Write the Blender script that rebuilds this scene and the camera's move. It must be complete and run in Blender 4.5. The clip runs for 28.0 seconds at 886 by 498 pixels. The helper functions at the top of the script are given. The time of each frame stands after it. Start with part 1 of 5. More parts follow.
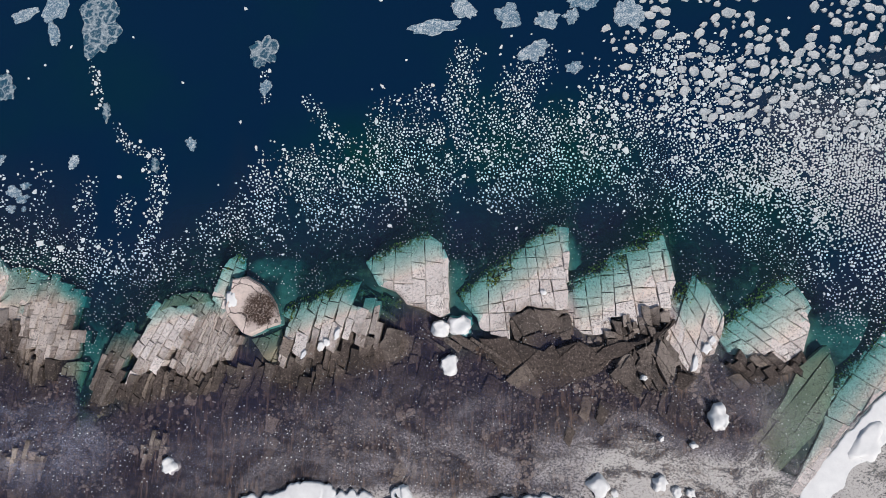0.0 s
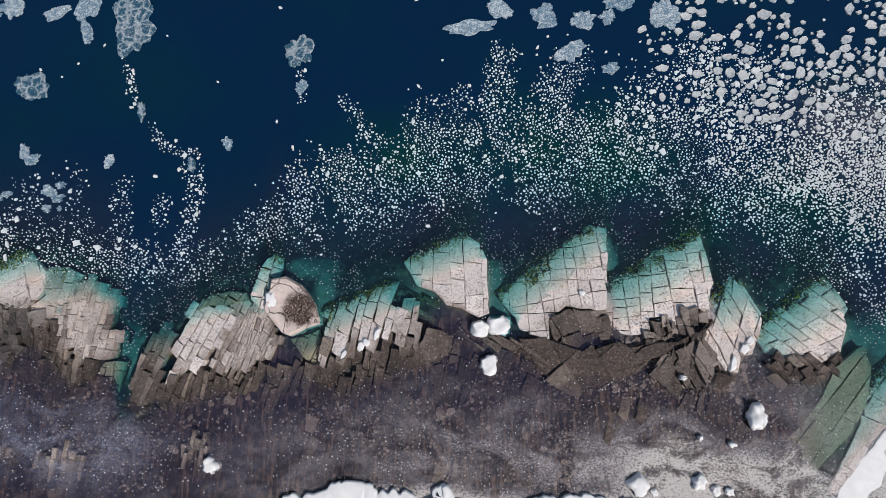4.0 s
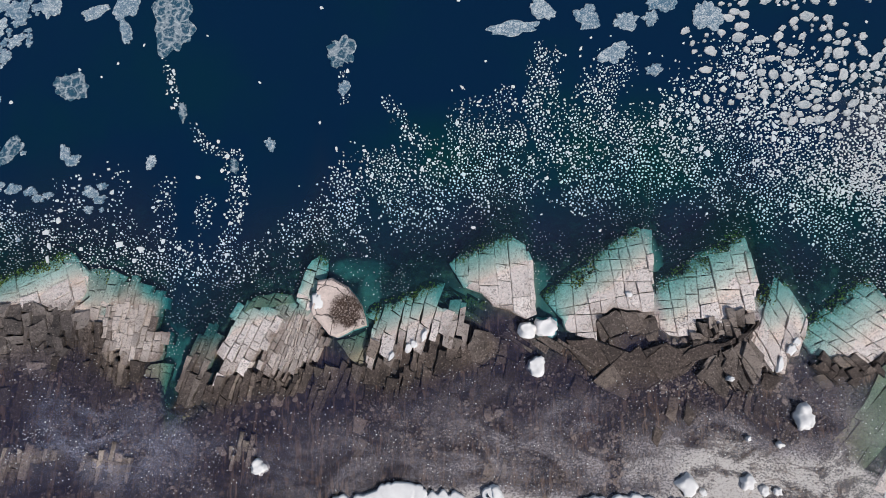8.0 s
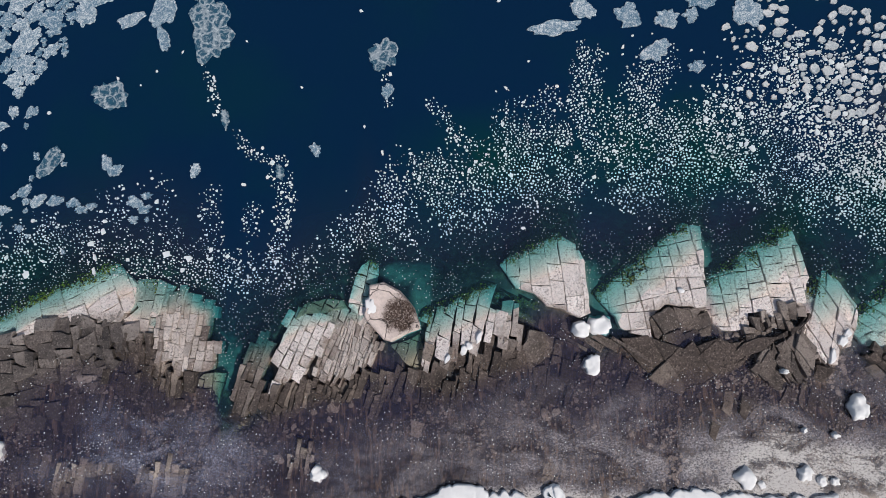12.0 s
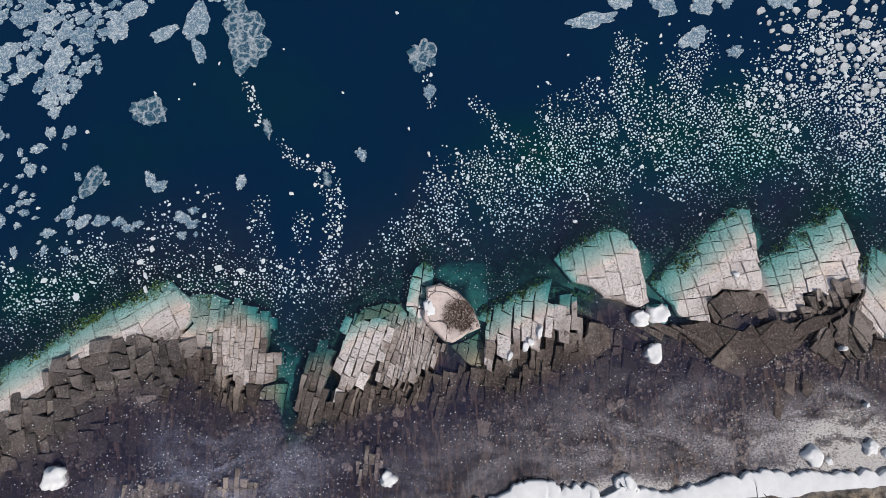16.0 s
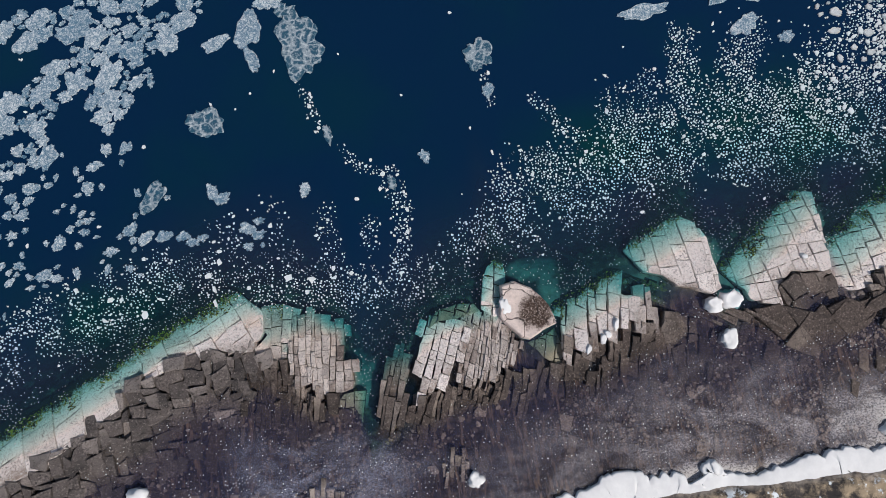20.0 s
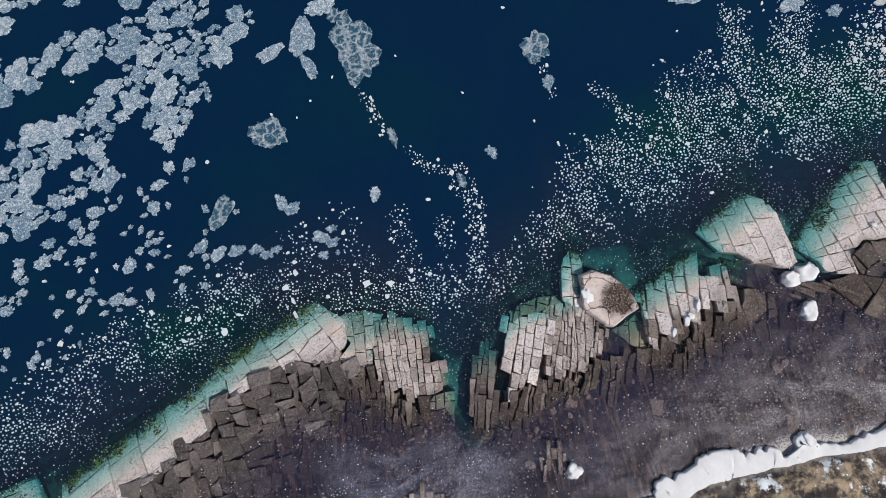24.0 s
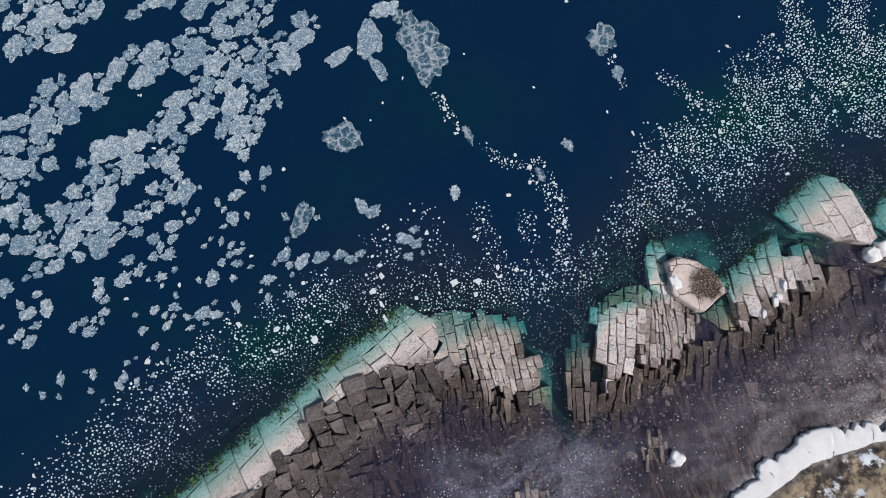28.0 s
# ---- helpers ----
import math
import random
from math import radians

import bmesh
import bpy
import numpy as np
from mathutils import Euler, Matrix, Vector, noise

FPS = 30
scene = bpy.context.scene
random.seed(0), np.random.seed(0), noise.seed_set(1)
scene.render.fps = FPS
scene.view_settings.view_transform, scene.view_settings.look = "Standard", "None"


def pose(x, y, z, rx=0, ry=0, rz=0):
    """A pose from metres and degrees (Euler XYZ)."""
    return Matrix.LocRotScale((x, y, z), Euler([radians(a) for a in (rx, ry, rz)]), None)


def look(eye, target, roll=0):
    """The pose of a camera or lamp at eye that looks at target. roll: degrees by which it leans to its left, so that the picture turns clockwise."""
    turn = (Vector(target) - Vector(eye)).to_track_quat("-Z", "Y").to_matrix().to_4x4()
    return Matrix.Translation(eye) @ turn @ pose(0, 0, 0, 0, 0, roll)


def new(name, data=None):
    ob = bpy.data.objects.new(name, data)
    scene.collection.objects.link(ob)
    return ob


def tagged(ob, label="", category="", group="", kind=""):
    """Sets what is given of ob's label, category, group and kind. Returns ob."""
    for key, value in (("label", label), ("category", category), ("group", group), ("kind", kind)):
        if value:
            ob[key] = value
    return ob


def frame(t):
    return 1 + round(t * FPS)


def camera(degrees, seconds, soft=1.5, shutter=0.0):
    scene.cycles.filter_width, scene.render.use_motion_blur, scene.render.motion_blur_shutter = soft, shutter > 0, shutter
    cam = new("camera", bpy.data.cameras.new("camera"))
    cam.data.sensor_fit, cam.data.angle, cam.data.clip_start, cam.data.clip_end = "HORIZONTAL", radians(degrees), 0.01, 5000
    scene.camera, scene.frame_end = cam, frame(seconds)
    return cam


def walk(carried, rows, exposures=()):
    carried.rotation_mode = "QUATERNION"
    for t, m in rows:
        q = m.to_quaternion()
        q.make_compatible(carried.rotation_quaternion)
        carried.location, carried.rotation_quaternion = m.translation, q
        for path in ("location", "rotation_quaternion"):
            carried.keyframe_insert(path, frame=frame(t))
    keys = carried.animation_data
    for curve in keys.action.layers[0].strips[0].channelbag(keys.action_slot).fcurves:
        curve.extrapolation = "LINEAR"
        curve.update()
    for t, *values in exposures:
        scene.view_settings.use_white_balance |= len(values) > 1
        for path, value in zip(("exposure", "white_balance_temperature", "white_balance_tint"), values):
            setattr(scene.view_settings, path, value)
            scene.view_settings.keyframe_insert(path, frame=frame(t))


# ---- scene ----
# Camera: a drone about 70 m up, looking almost straight down, sliding west along the shore.
cam = camera(70.93, 28.0, soft=0.7)
PATH = [
    (0, -0.00, -0.00, 70.00, 10.592, 3.254, 0.302),
    (0.5, -0.59, 0.05, 70.08, 10.554, 3.173, 0.329),
    (1, -1.20, 0.10, 70.15, 10.501, 3.091, 0.315),
    (1.5, -1.77, 0.14, 70.24, 10.448, 3.031, 0.316),
    (2, -2.30, 0.21, 70.33, 10.387, 3.011, 0.332),
    (2.5, -2.97, 0.33, 70.41, 10.287, 2.922, 0.307),
    (3, -3.64, 0.45, 70.49, 10.194, 2.866, 0.306),
    (3.5, -4.29, 0.53, 70.59, 10.126, 2.832, 0.324),
    (5.5, -7.16, 0.84, 70.80, 9.896, 2.530, 0.251),
    (6, -7.85, 0.84, 70.82, 9.894, 2.485, 0.245),
    (6.5, -8.58, 0.95, 70.89, 9.814, 2.432, 0.232),
    (7, -9.32, 1.06, 70.94, 9.741, 2.396, 0.221),
    (7.5, -10.06, 1.18, 71.00, 9.686, 2.362, 0.233),
    (8, -10.95, 1.30, 71.11, 9.618, 2.256, 0.186),
    (8.5, -11.78, 1.43, 71.18, 9.544, 2.187, 0.188),
    (9, -12.64, 1.58, 71.22, 9.486, 2.094, 0.128),
    (9.5, -13.56, 1.63, 71.30, 9.460, 1.978, 0.015),
    (10, -14.42, 1.68, 71.35, 9.438, 1.918, -0.135),
    (10.5, -15.28, 1.76, 71.38, 9.393, 1.857, -0.351),
    (11, -16.23, 1.78, 71.41, 9.377, 1.721, -0.669),
    (11.5, -17.13, 1.82, 71.41, 9.364, 1.634, -1.036),
    (12, -18.09, 1.99, 71.47, 9.251, 1.505, -1.448),
    (12.5, -18.96, 2.12, 71.52, 9.172, 1.446, -1.869),
    (14.5, -22.63, 2.48, 71.61, 8.991, 1.206, -3.634),
    (15, -23.62, 2.51, 71.59, 8.992, 1.122, -4.037),
    (15.5, -24.67, 2.56, 71.60, 8.976, 0.992, -4.439),
    (16, -25.88, 2.62, 71.59, 8.974, 0.821, -4.878),
    (16.5, -27.04, 2.78, 71.59, 8.946, 0.683, -5.250),
    (17, -28.28, 2.92, 71.60, 8.917, 0.527, -5.607),
    (17.5, -29.42, 3.00, 71.60, 8.927, 0.450, -5.980),
    (18, -30.66, 3.13, 71.60, 8.921, 0.331, -6.379),
    (18.5, -31.90, 3.26, 71.54, 8.932, 0.226, -6.787),
    (19, -33.25, 3.39, 71.56, 8.952, 0.047, -7.200),
    (19.5, -34.67, 3.56, 71.50, 8.941, -0.146, -7.651),
    (20, -36.01, 3.70, 71.47, 8.975, -0.260, -8.156),
    (20.5, -37.31, 3.85, 71.44, 8.993, -0.360, -8.815),
    (21, -38.55, 4.07, 71.39, 8.952, -0.472, -9.473),
    (21.5, -40.02, 4.27, 71.36, 8.961, -0.657, -9.927),
    (23.5, -45.56, 4.87, 71.02, 9.217, -1.171, -12.046),
    (24, -46.93, 5.04, 70.94, 9.311, -1.285, -12.510),
    (24.5, -48.36, 5.24, 70.82, 9.396, -1.427, -13.087),
    (25, -49.76, 5.43, 70.70, 9.493, -1.568, -13.565),
    (25.5, -51.24, 5.65, 70.59, 9.564, -1.711, -13.914),
    (26, -52.74, 5.90, 70.47, 9.661, -1.861, -14.297),
    (26.5, -54.06, 6.19, 70.32, 9.691, -1.872, -14.711),
    (27, -55.49, 6.51, 70.26, 9.726, -1.990, -15.110),
    (27.5, -56.95, 6.66, 70.08, 9.913, -2.121, -15.498),
    (28, -58.41, 6.65, 69.89, 10.242, -2.181, -15.872),
]
walk(cam, [(t, pose(*row)) for t, *row in PATH], exposures=[(0.0, 0.0), (28.0, 0.0)])

# ---- light ----
SUN_AZ, SUN_EL = radians(-50), radians(50)      # azimuth from +x, towards the sun; the sun stands in the south-east
world = bpy.data.worlds.new("sky")
scene.world = world
world.use_nodes = True
wn = world.node_tree.nodes
sky = wn.new("ShaderNodeTexSky")
sky.sky_type, sky.sun_disc = "NISHITA", False
sky.sun_elevation, sky.sun_rotation = SUN_EL, radians(90) - SUN_AZ
world.node_tree.links.new(sky.outputs[0], wn["Background"].inputs[0])
wn["Background"].inputs[1].default_value = 0.09
sun = new("sun", bpy.data.lights.new("sun", "SUN"))
sun.data.energy, sun.data.angle, sun.data.color = 3.7, radians(0.53), (1.0, 0.98, 0.935)
sun_way = Vector((math.cos(SUN_AZ) * math.cos(SUN_EL), math.sin(SUN_AZ) * math.cos(SUN_EL), math.sin(SUN_EL)))
sun.matrix_world = look(sun_way * 200, (0, 0, 0))


# ---- materials ----
class Nodes:
    """A small writer of node materials."""

    def __init__(self, name):
        self.mat = bpy.data.materials.new(name)
        self.mat.use_nodes = True
        self.tree = self.mat.node_tree
        self.bsdf = self.tree.nodes["Principled BSDF"]
        self.out = self.tree.nodes["Material Output"]
        self.place = self.tree.nodes.new("ShaderNodeNewGeometry").outputs["Position"]

    def put(self, socket, value):
        if isinstance(value, bpy.types.NodeSocket):
            self.tree.links.new(value, socket)
        elif isinstance(value, (tuple, list)) and len(value) == 3 and socket.type == "RGBA":
            socket.default_value = (*value, 1)
        else:
            socket.default_value = value

    def noise(self, scale, detail=4.0, rough=0.55, vector=None, distort=0.0, stretch=None):
        n = self.tree.nodes.new("ShaderNodeTexNoise")
        vector = vector or self.place
        if stretch:
            m = self.tree.nodes.new("ShaderNodeMapping")
            m.vector_type = "POINT"
            m.inputs["Rotation"].default_value = (0, 0, radians(stretch[0]))
            m.inputs["Scale"].default_value = (stretch[1], stretch[2], 1)
            self.put(m.inputs[0], vector)
            vector = m.outputs[0]
        self.put(n.inputs["Vector"], vector)
        n.inputs["Scale"].default_value, n.inputs["Detail"].default_value = scale, detail
        n.inputs["Roughness"].default_value, n.inputs["Distortion"].default_value = rough, distort
        return n.outputs[0]

    def tree_colour(self, scale):
        """A coloured noise, to warp places by."""
        n = self.tree.nodes.new("ShaderNodeTexNoise")
        self.put(n.inputs["Vector"], self.place)
        n.inputs["Scale"].default_value = scale
        far = self.tree.nodes.new("ShaderNodeVectorMath")
        far.operation = "ADD"
        self.put(far.inputs[0], n.outputs[1]), self.put(far.inputs[1], self.place)
        return far.outputs[0]

    def cells(self, scale, feature="DISTANCE_TO_EDGE", vector=None):
        n = self.tree.nodes.new("ShaderNodeTexVoronoi")
        n.feature = feature
        self.put(n.inputs["Vector"], vector or self.place)
        n.inputs["Scale"].default_value = scale
        return n.outputs[0]

    def ramp(self, value, low, high, to_low=0.0, to_high=1.0):
        n = self.tree.nodes.new("ShaderNodeMapRange")
        n.interpolation_type = "SMOOTHSTEP"
        self.put(n.inputs[0], value)
        for k, v in zip((1, 2, 3, 4), (low, high, to_low, to_high)):
            n.inputs[k].default_value = v
        return n.outputs[0]

    def math(self, op, a, b=0.0):
        n = self.tree.nodes.new("ShaderNodeMath")
        n.operation = op
        self.put(n.inputs[0], a), self.put(n.inputs[1], b)
        return n.outputs[0]

    def mix(self, fac, a, b, kind="MIX"):
        n = self.tree.nodes.new("ShaderNodeMix")
        n.data_type, n.blend_type = "RGBA", kind
        self.put(n.inputs[0], fac), self.put(n.inputs[6], a), self.put(n.inputs[7], b)
        return n.outputs[2]

    def height(self):
        n = self.tree.nodes.new("ShaderNodeSeparateXYZ")
        self.put(n.inputs[0], self.place)
        return n.outputs[2]

    def attribute(self, name):
        n = self.tree.nodes.new("ShaderNodeAttribute")
        n.attribute_name = name
        return n.outputs["Fac"]

    def per_object(self):
        return self.tree.nodes.new("ShaderNodeObjectInfo").outputs["Random"]

    def per_island(self):
        for n in self.tree.nodes:
            if n.type == "NEW_GEOMETRY":
                return n.outputs["Random Per Island"]

    def bump(self, value, strength=0.5, distance=0.1):
        n = self.tree.nodes.new("ShaderNodeBump")
        n.inputs["Strength"].default_value, n.inputs["Distance"].default_value = strength, distance
        self.put(n.inputs["Height"], value)
        return n.outputs[0]

    def done(self, colour, rough=0.8, normal=None, specular=0.3):
        self.put(self.bsdf.inputs["Base Color"], colour)
        self.put(self.bsdf.inputs["Roughness"], rough)
        self.bsdf.inputs["Specular IOR Level"].default_value = specular
        if normal is not None:
            self.put(self.bsdf.inputs["Normal"], normal)
        return self.mat


def rock_material(name, pale, dark, stain, stain_at, worn=None):
    """Bare jointed rock: each block its own tone, pitted and stained, hair cracks, and below the water a belt of olive algae above dark weed.
    worn: the paler and darker tone of the old weathered face that each block carries as "weather"."""
    n = Nodes(name)
    big, fine, grain = n.noise(0.28, 5, 0.6), n.noise(1.7, 8, 0.74), n.noise(6, 8, 0.85)
    own = n.math("MULTIPLY", n.math("ADD", n.per_object(), n.per_island()), 0.27)
    rough_grain = n.noise(4.2, 6, 0.72)
    tone = n.math("ADD", own, n.math("ADD", n.math("MULTIPLY", big, 0.5), n.math("ADD", n.math("MULTIPLY", fine, 0.55), n.math("MULTIPLY", n.math("SUBTRACT", rough_grain, 0.5), 1.1))))
    colour = n.mix(n.ramp(tone, 0.48, 0.94), dark, pale)
    if worn:
        age = n.math("ADD", n.attribute("weather"), n.math("MULTIPLY", n.math("SUBTRACT", fine, 0.5), 1.1))
        colour = n.mix(n.ramp(age, 0.10, 0.85), colour, n.mix(n.ramp(tone, 0.52, 0.98), worn[1], worn[0]))
    pits = n.math("MULTIPLY", n.ramp(grain, 0.55, 0.585), n.math("MULTIPLY", n.ramp(n.noise(0.7, 4, 0.6), 0.40, 0.62, 0.15, 1.0), n.ramp(n.height(), -0.1, 0.6, 0.45, 1.0)))
    colour = n.mix(pits, colour, tuple(0.5 * c for c in stain))
    blotch = n.math("MULTIPLY", n.ramp(rough_grain, 0.51, 0.62), n.ramp(n.math("ADD", n.noise(0.5, 5, 0.65), n.math("MULTIPLY", own, 0.4)), 0.45, 0.78, 0.18, 0.85))
    colour = n.mix(blotch, colour, tuple(0.8 * c for c in stain))
    colour = n.mix(n.ramp(rough_grain, 0.47, 0.36, 0.0, 0.45), colour, tuple(min(1.0, 1.25 * c) for c in pale))
    colour = n.mix(n.ramp(fine, stain_at, stain_at + 0.14, 0.0, 0.85), colour, stain)
    warped = n.tree_colour(0.9)
    crack = n.ramp(n.cells(0.27, "DISTANCE_TO_EDGE", warped), 0.0, 0.006, 0.30, 0.0)
    colour = n.mix(crack, colour, tuple(0.35 * c for c in stain))
    z = n.height()
    edge = n.math("ADD", z, n.math("MULTIPLY", n.math("SUBTRACT", n.noise(1.1, 9, 0.82), 0.5), 0.9))
    belt = n.math("MULTIPLY", n.ramp(edge, -1.35, -1.05), n.ramp(edge, -0.95, -0.70, 1.0, 0.0))
    patch = n.math("MULTIPLY", belt, n.ramp(n.noise(3.2, 7, 0.8), 0.46, 0.56))
    colour = n.mix(patch, colour, (0.26, 0.20, 0.03))
    speck = n.ramp(n.math("ADD", n.noise(4.5, 8, 0.85), n.ramp(edge, -0.75, -1.45, 0.0, 0.34)), 0.58, 0.66)
    colour = n.mix(speck, colour, (0.030, 0.024, 0.018))
    relief = n.math("ADD", n.math("MULTIPLY", fine, 0.6), n.math("SUBTRACT", n.math("ADD", n.math("MULTIPLY", grain, 0.4), n.math("MULTIPLY", rough_grain, 0.5)), crack))
    return n.done(colour, 0.85, n.bump(relief, 1.0, 0.35), 0.25)


def weed_material():
    n = Nodes("seaweed")
    tuft = n.math("ADD", n.math("MULTIPLY", n.per_island(), 0.6), n.math("MULTIPLY", n.noise(0.7, 6, 0.7), 0.8))
    colour = n.mix(n.ramp(tuft, 0.66, 0.86), (0.030, 0.019, 0.012), (0.50, 0.33, 0.03))
    return n.done(colour, 0.8, n.bump(n.noise(9, 4), 0.6, 0.1), 0.2)


def bed_material():
    n = Nodes("seabed")
    stones, fine = n.cells(1.1, "F1"), n.noise(1.4, 7, 0.65)
    colour = n.mix(n.ramp(n.noise(0.12, 4), 0.35, 0.65), (0.020, 0.017, 0.022), (0.042, 0.034, 0.039))
    colour = n.mix(n.ramp(stones, 0.1, 0.5, 0.8, 0.0), colour, n.mix(fine, (0.030, 0.021, 0.021), (0.19, 0.135, 0.112)))
    colour = n.mix(n.ramp(n.noise(0.4, 6, 0.7), 0.46, 0.64), colour, (0.022, 0.016, 0.017))
    streak = n.noise(1.0, 5, 0.65, stretch=(18, 2.4, 0.35))
    colour = n.mix(n.ramp(streak, 0.50, 0.66, 0.0, 0.85), colour, (0.16, 0.108, 0.082))
    z = n.height()
    beach = n.math("MULTIPLY", n.ramp(z, -0.16, -0.04), n.ramp(fine, 0.25, 0.6))
    colour = n.mix(beach, colour, (0.30, 0.25, 0.21))
    colour = n.mix(n.ramp(z, -1.0, -1.2), colour, n.mix(n.ramp(n.noise(0.6, 8, 0.8), 0.47, 0.66), (0.026, 0.018, 0.019), (0.16, 0.11, 0.07)))
    colour = n.mix(n.math("MULTIPLY", n.attribute("sand"), n.ramp(fine, 0.2, 0.5, 0.6, 1.0)), colour, (0.46, 0.44, 0.38))
    land = n.mix(n.ramp(n.noise(0.35, 7, 0.7), 0.44, 0.6), (0.045, 0.038, 0.036), (0.38, 0.285, 0.19))
    land = n.mix(n.ramp(n.noise(0.5, 7, 0.7), 0.55, 0.62), land, (0.78, 0.79, 0.8))
    colour = n.mix(n.ramp(z, 0.5, 1.0), colour, land)
    return n.done(colour, 0.9, n.bump(n.math("ADD", fine, stones), 0.8, 0.25), 0.2)


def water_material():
    """Clear cold water as one flat sheet: from the depth it carries, light lost and scattered below is put into its
    tint and transparency.
    """
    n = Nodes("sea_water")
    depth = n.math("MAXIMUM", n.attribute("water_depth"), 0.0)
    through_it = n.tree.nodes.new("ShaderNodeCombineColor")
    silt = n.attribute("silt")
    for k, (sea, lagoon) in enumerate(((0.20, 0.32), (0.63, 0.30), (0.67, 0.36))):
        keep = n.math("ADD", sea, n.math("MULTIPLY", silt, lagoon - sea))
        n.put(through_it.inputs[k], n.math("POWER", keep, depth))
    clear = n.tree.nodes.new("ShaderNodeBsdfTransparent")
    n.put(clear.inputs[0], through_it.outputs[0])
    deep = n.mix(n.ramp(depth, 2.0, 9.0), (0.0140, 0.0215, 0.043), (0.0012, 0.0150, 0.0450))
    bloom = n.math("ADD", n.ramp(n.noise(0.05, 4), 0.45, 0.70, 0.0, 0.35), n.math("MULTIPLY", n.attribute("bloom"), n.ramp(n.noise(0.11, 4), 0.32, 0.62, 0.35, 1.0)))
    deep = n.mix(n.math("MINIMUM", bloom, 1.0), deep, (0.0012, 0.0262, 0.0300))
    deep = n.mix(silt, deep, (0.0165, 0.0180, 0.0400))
    # underwater haze, put into the sheet's diffuse colour by its stored depth
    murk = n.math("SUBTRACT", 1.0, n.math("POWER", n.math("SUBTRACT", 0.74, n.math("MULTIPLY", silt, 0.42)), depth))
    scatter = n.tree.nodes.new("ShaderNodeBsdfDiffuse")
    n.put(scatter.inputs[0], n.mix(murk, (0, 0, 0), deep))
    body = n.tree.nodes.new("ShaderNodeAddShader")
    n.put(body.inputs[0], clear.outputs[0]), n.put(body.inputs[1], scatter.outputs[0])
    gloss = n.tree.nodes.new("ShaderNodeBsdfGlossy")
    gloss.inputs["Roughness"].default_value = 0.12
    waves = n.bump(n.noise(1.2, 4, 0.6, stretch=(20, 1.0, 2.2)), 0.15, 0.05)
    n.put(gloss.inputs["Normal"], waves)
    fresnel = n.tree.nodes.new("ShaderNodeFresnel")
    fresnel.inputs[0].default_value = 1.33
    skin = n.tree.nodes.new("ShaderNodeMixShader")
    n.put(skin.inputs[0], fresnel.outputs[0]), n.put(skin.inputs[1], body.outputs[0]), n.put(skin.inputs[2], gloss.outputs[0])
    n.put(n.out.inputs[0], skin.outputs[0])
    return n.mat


def slush_material():
    """Grease ice: a film of frazil crystals, thick or thin by its own drift, with fine wind ripples."""
    n = Nodes("grease_ice")
    thick = n.attribute("thickness")
    drift = n.noise(0.16, 6, 0.6, distort=1.0, stretch=(-30, 1.0, 1.6))
    ripple = n.noise(3.6, 7, 0.78, distort=0.5, stretch=(25, 1.0, 1.4))
    cover = n.math("MULTIPLY", thick, n.ramp(drift, 0.36, 0.62, 0.08, 1.35))
    cover = n.math("MULTIPLY", cover, n.ramp(ripple, 0.41, 0.59, 0.38, 1.5))
    cover = n.math("MINIMUM", cover, 0.94)
    n.put(n.bsdf.inputs["Alpha"], cover)
    along = n.tree.nodes.new("ShaderNodeSeparateXYZ")
    n.put(along.inputs[0], n.place)
    silty = n.ramp(n.math("ADD", along.outputs[0], n.math("MULTIPLY", drift, 20.0)), -38.0, -8.0)      # bluer frazil in the west, brown silt in it towards the beach
    thin = n.mix(silty, n.mix(ripple, (0.130, 0.135, 0.200), (0.260, 0.262, 0.330)), n.mix(ripple, (0.155, 0.138, 0.158), (0.320, 0.285, 0.300)))
    colour = n.mix(n.ramp(thick, 0.35, 0.95), thin, n.mix(ripple, (0.37, 0.335, 0.325), (0.54, 0.495, 0.465)))
    return n.done(colour, 0.5, n.bump(ripple, 0.6, 0.08), 0.3)


def ice_material(name, white, blue, scale, grey, ridges=0.28, snow=0.5, seam=0.0):
    """Wet grey-blue ice with ridged, crumbly snow on it; each floe a little paler or darker."""
    n = Nodes(name)
    vein = n.cells(scale, "DISTANCE_TO_EDGE", n.tree_colour(scale * 1.5))
    soft, crumb = n.noise(scale * 1.6, 7, 0.7, distort=0.9), n.noise(scale * 3.6, 5, 0.75)
    tone = n.math("ADD", n.math("MULTIPLY", n.per_island(), grey), n.math("MULTIPLY", n.per_object(), grey))
    cover = n.math("ADD", n.ramp(vein, 0.02, 0.14, ridges, 0.0), n.ramp(n.math("ADD", soft, n.math("MULTIPLY", tone, 0.25)), snow - 0.06, snow + 0.16))
    cover = n.math("ADD", n.math("MULTIPLY", cover, 0.62), n.ramp(crumb, 0.50, 0.60, 0.0, 0.45))
    cover = n.math("MAXIMUM", n.math("SUBTRACT", cover, n.ramp(vein, 0.0, 0.07, seam, 0.0)), 0.0)
    colour = n.mix(n.math("MINIMUM", n.math("ADD", cover, n.math("MULTIPLY", tone, 0.5)), 1.0), blue, white)
    return n.done(colour, 0.6, n.bump(n.math("ADD", soft, crumb), 0.6, 0.1), 0.4)


def snow_material():
    n = Nodes("snow")
    soft = n.noise(1.2, 6, 0.6)
    colour = n.mix(n.ramp(soft, 0.3, 0.75), (0.66, 0.635, 0.625), (0.73, 0.705, 0.69))
    return n.done(colour, 0.75, n.bump(n.math("ADD", soft, n.noise(7, 4)), 0.22, 0.10), 0.2)


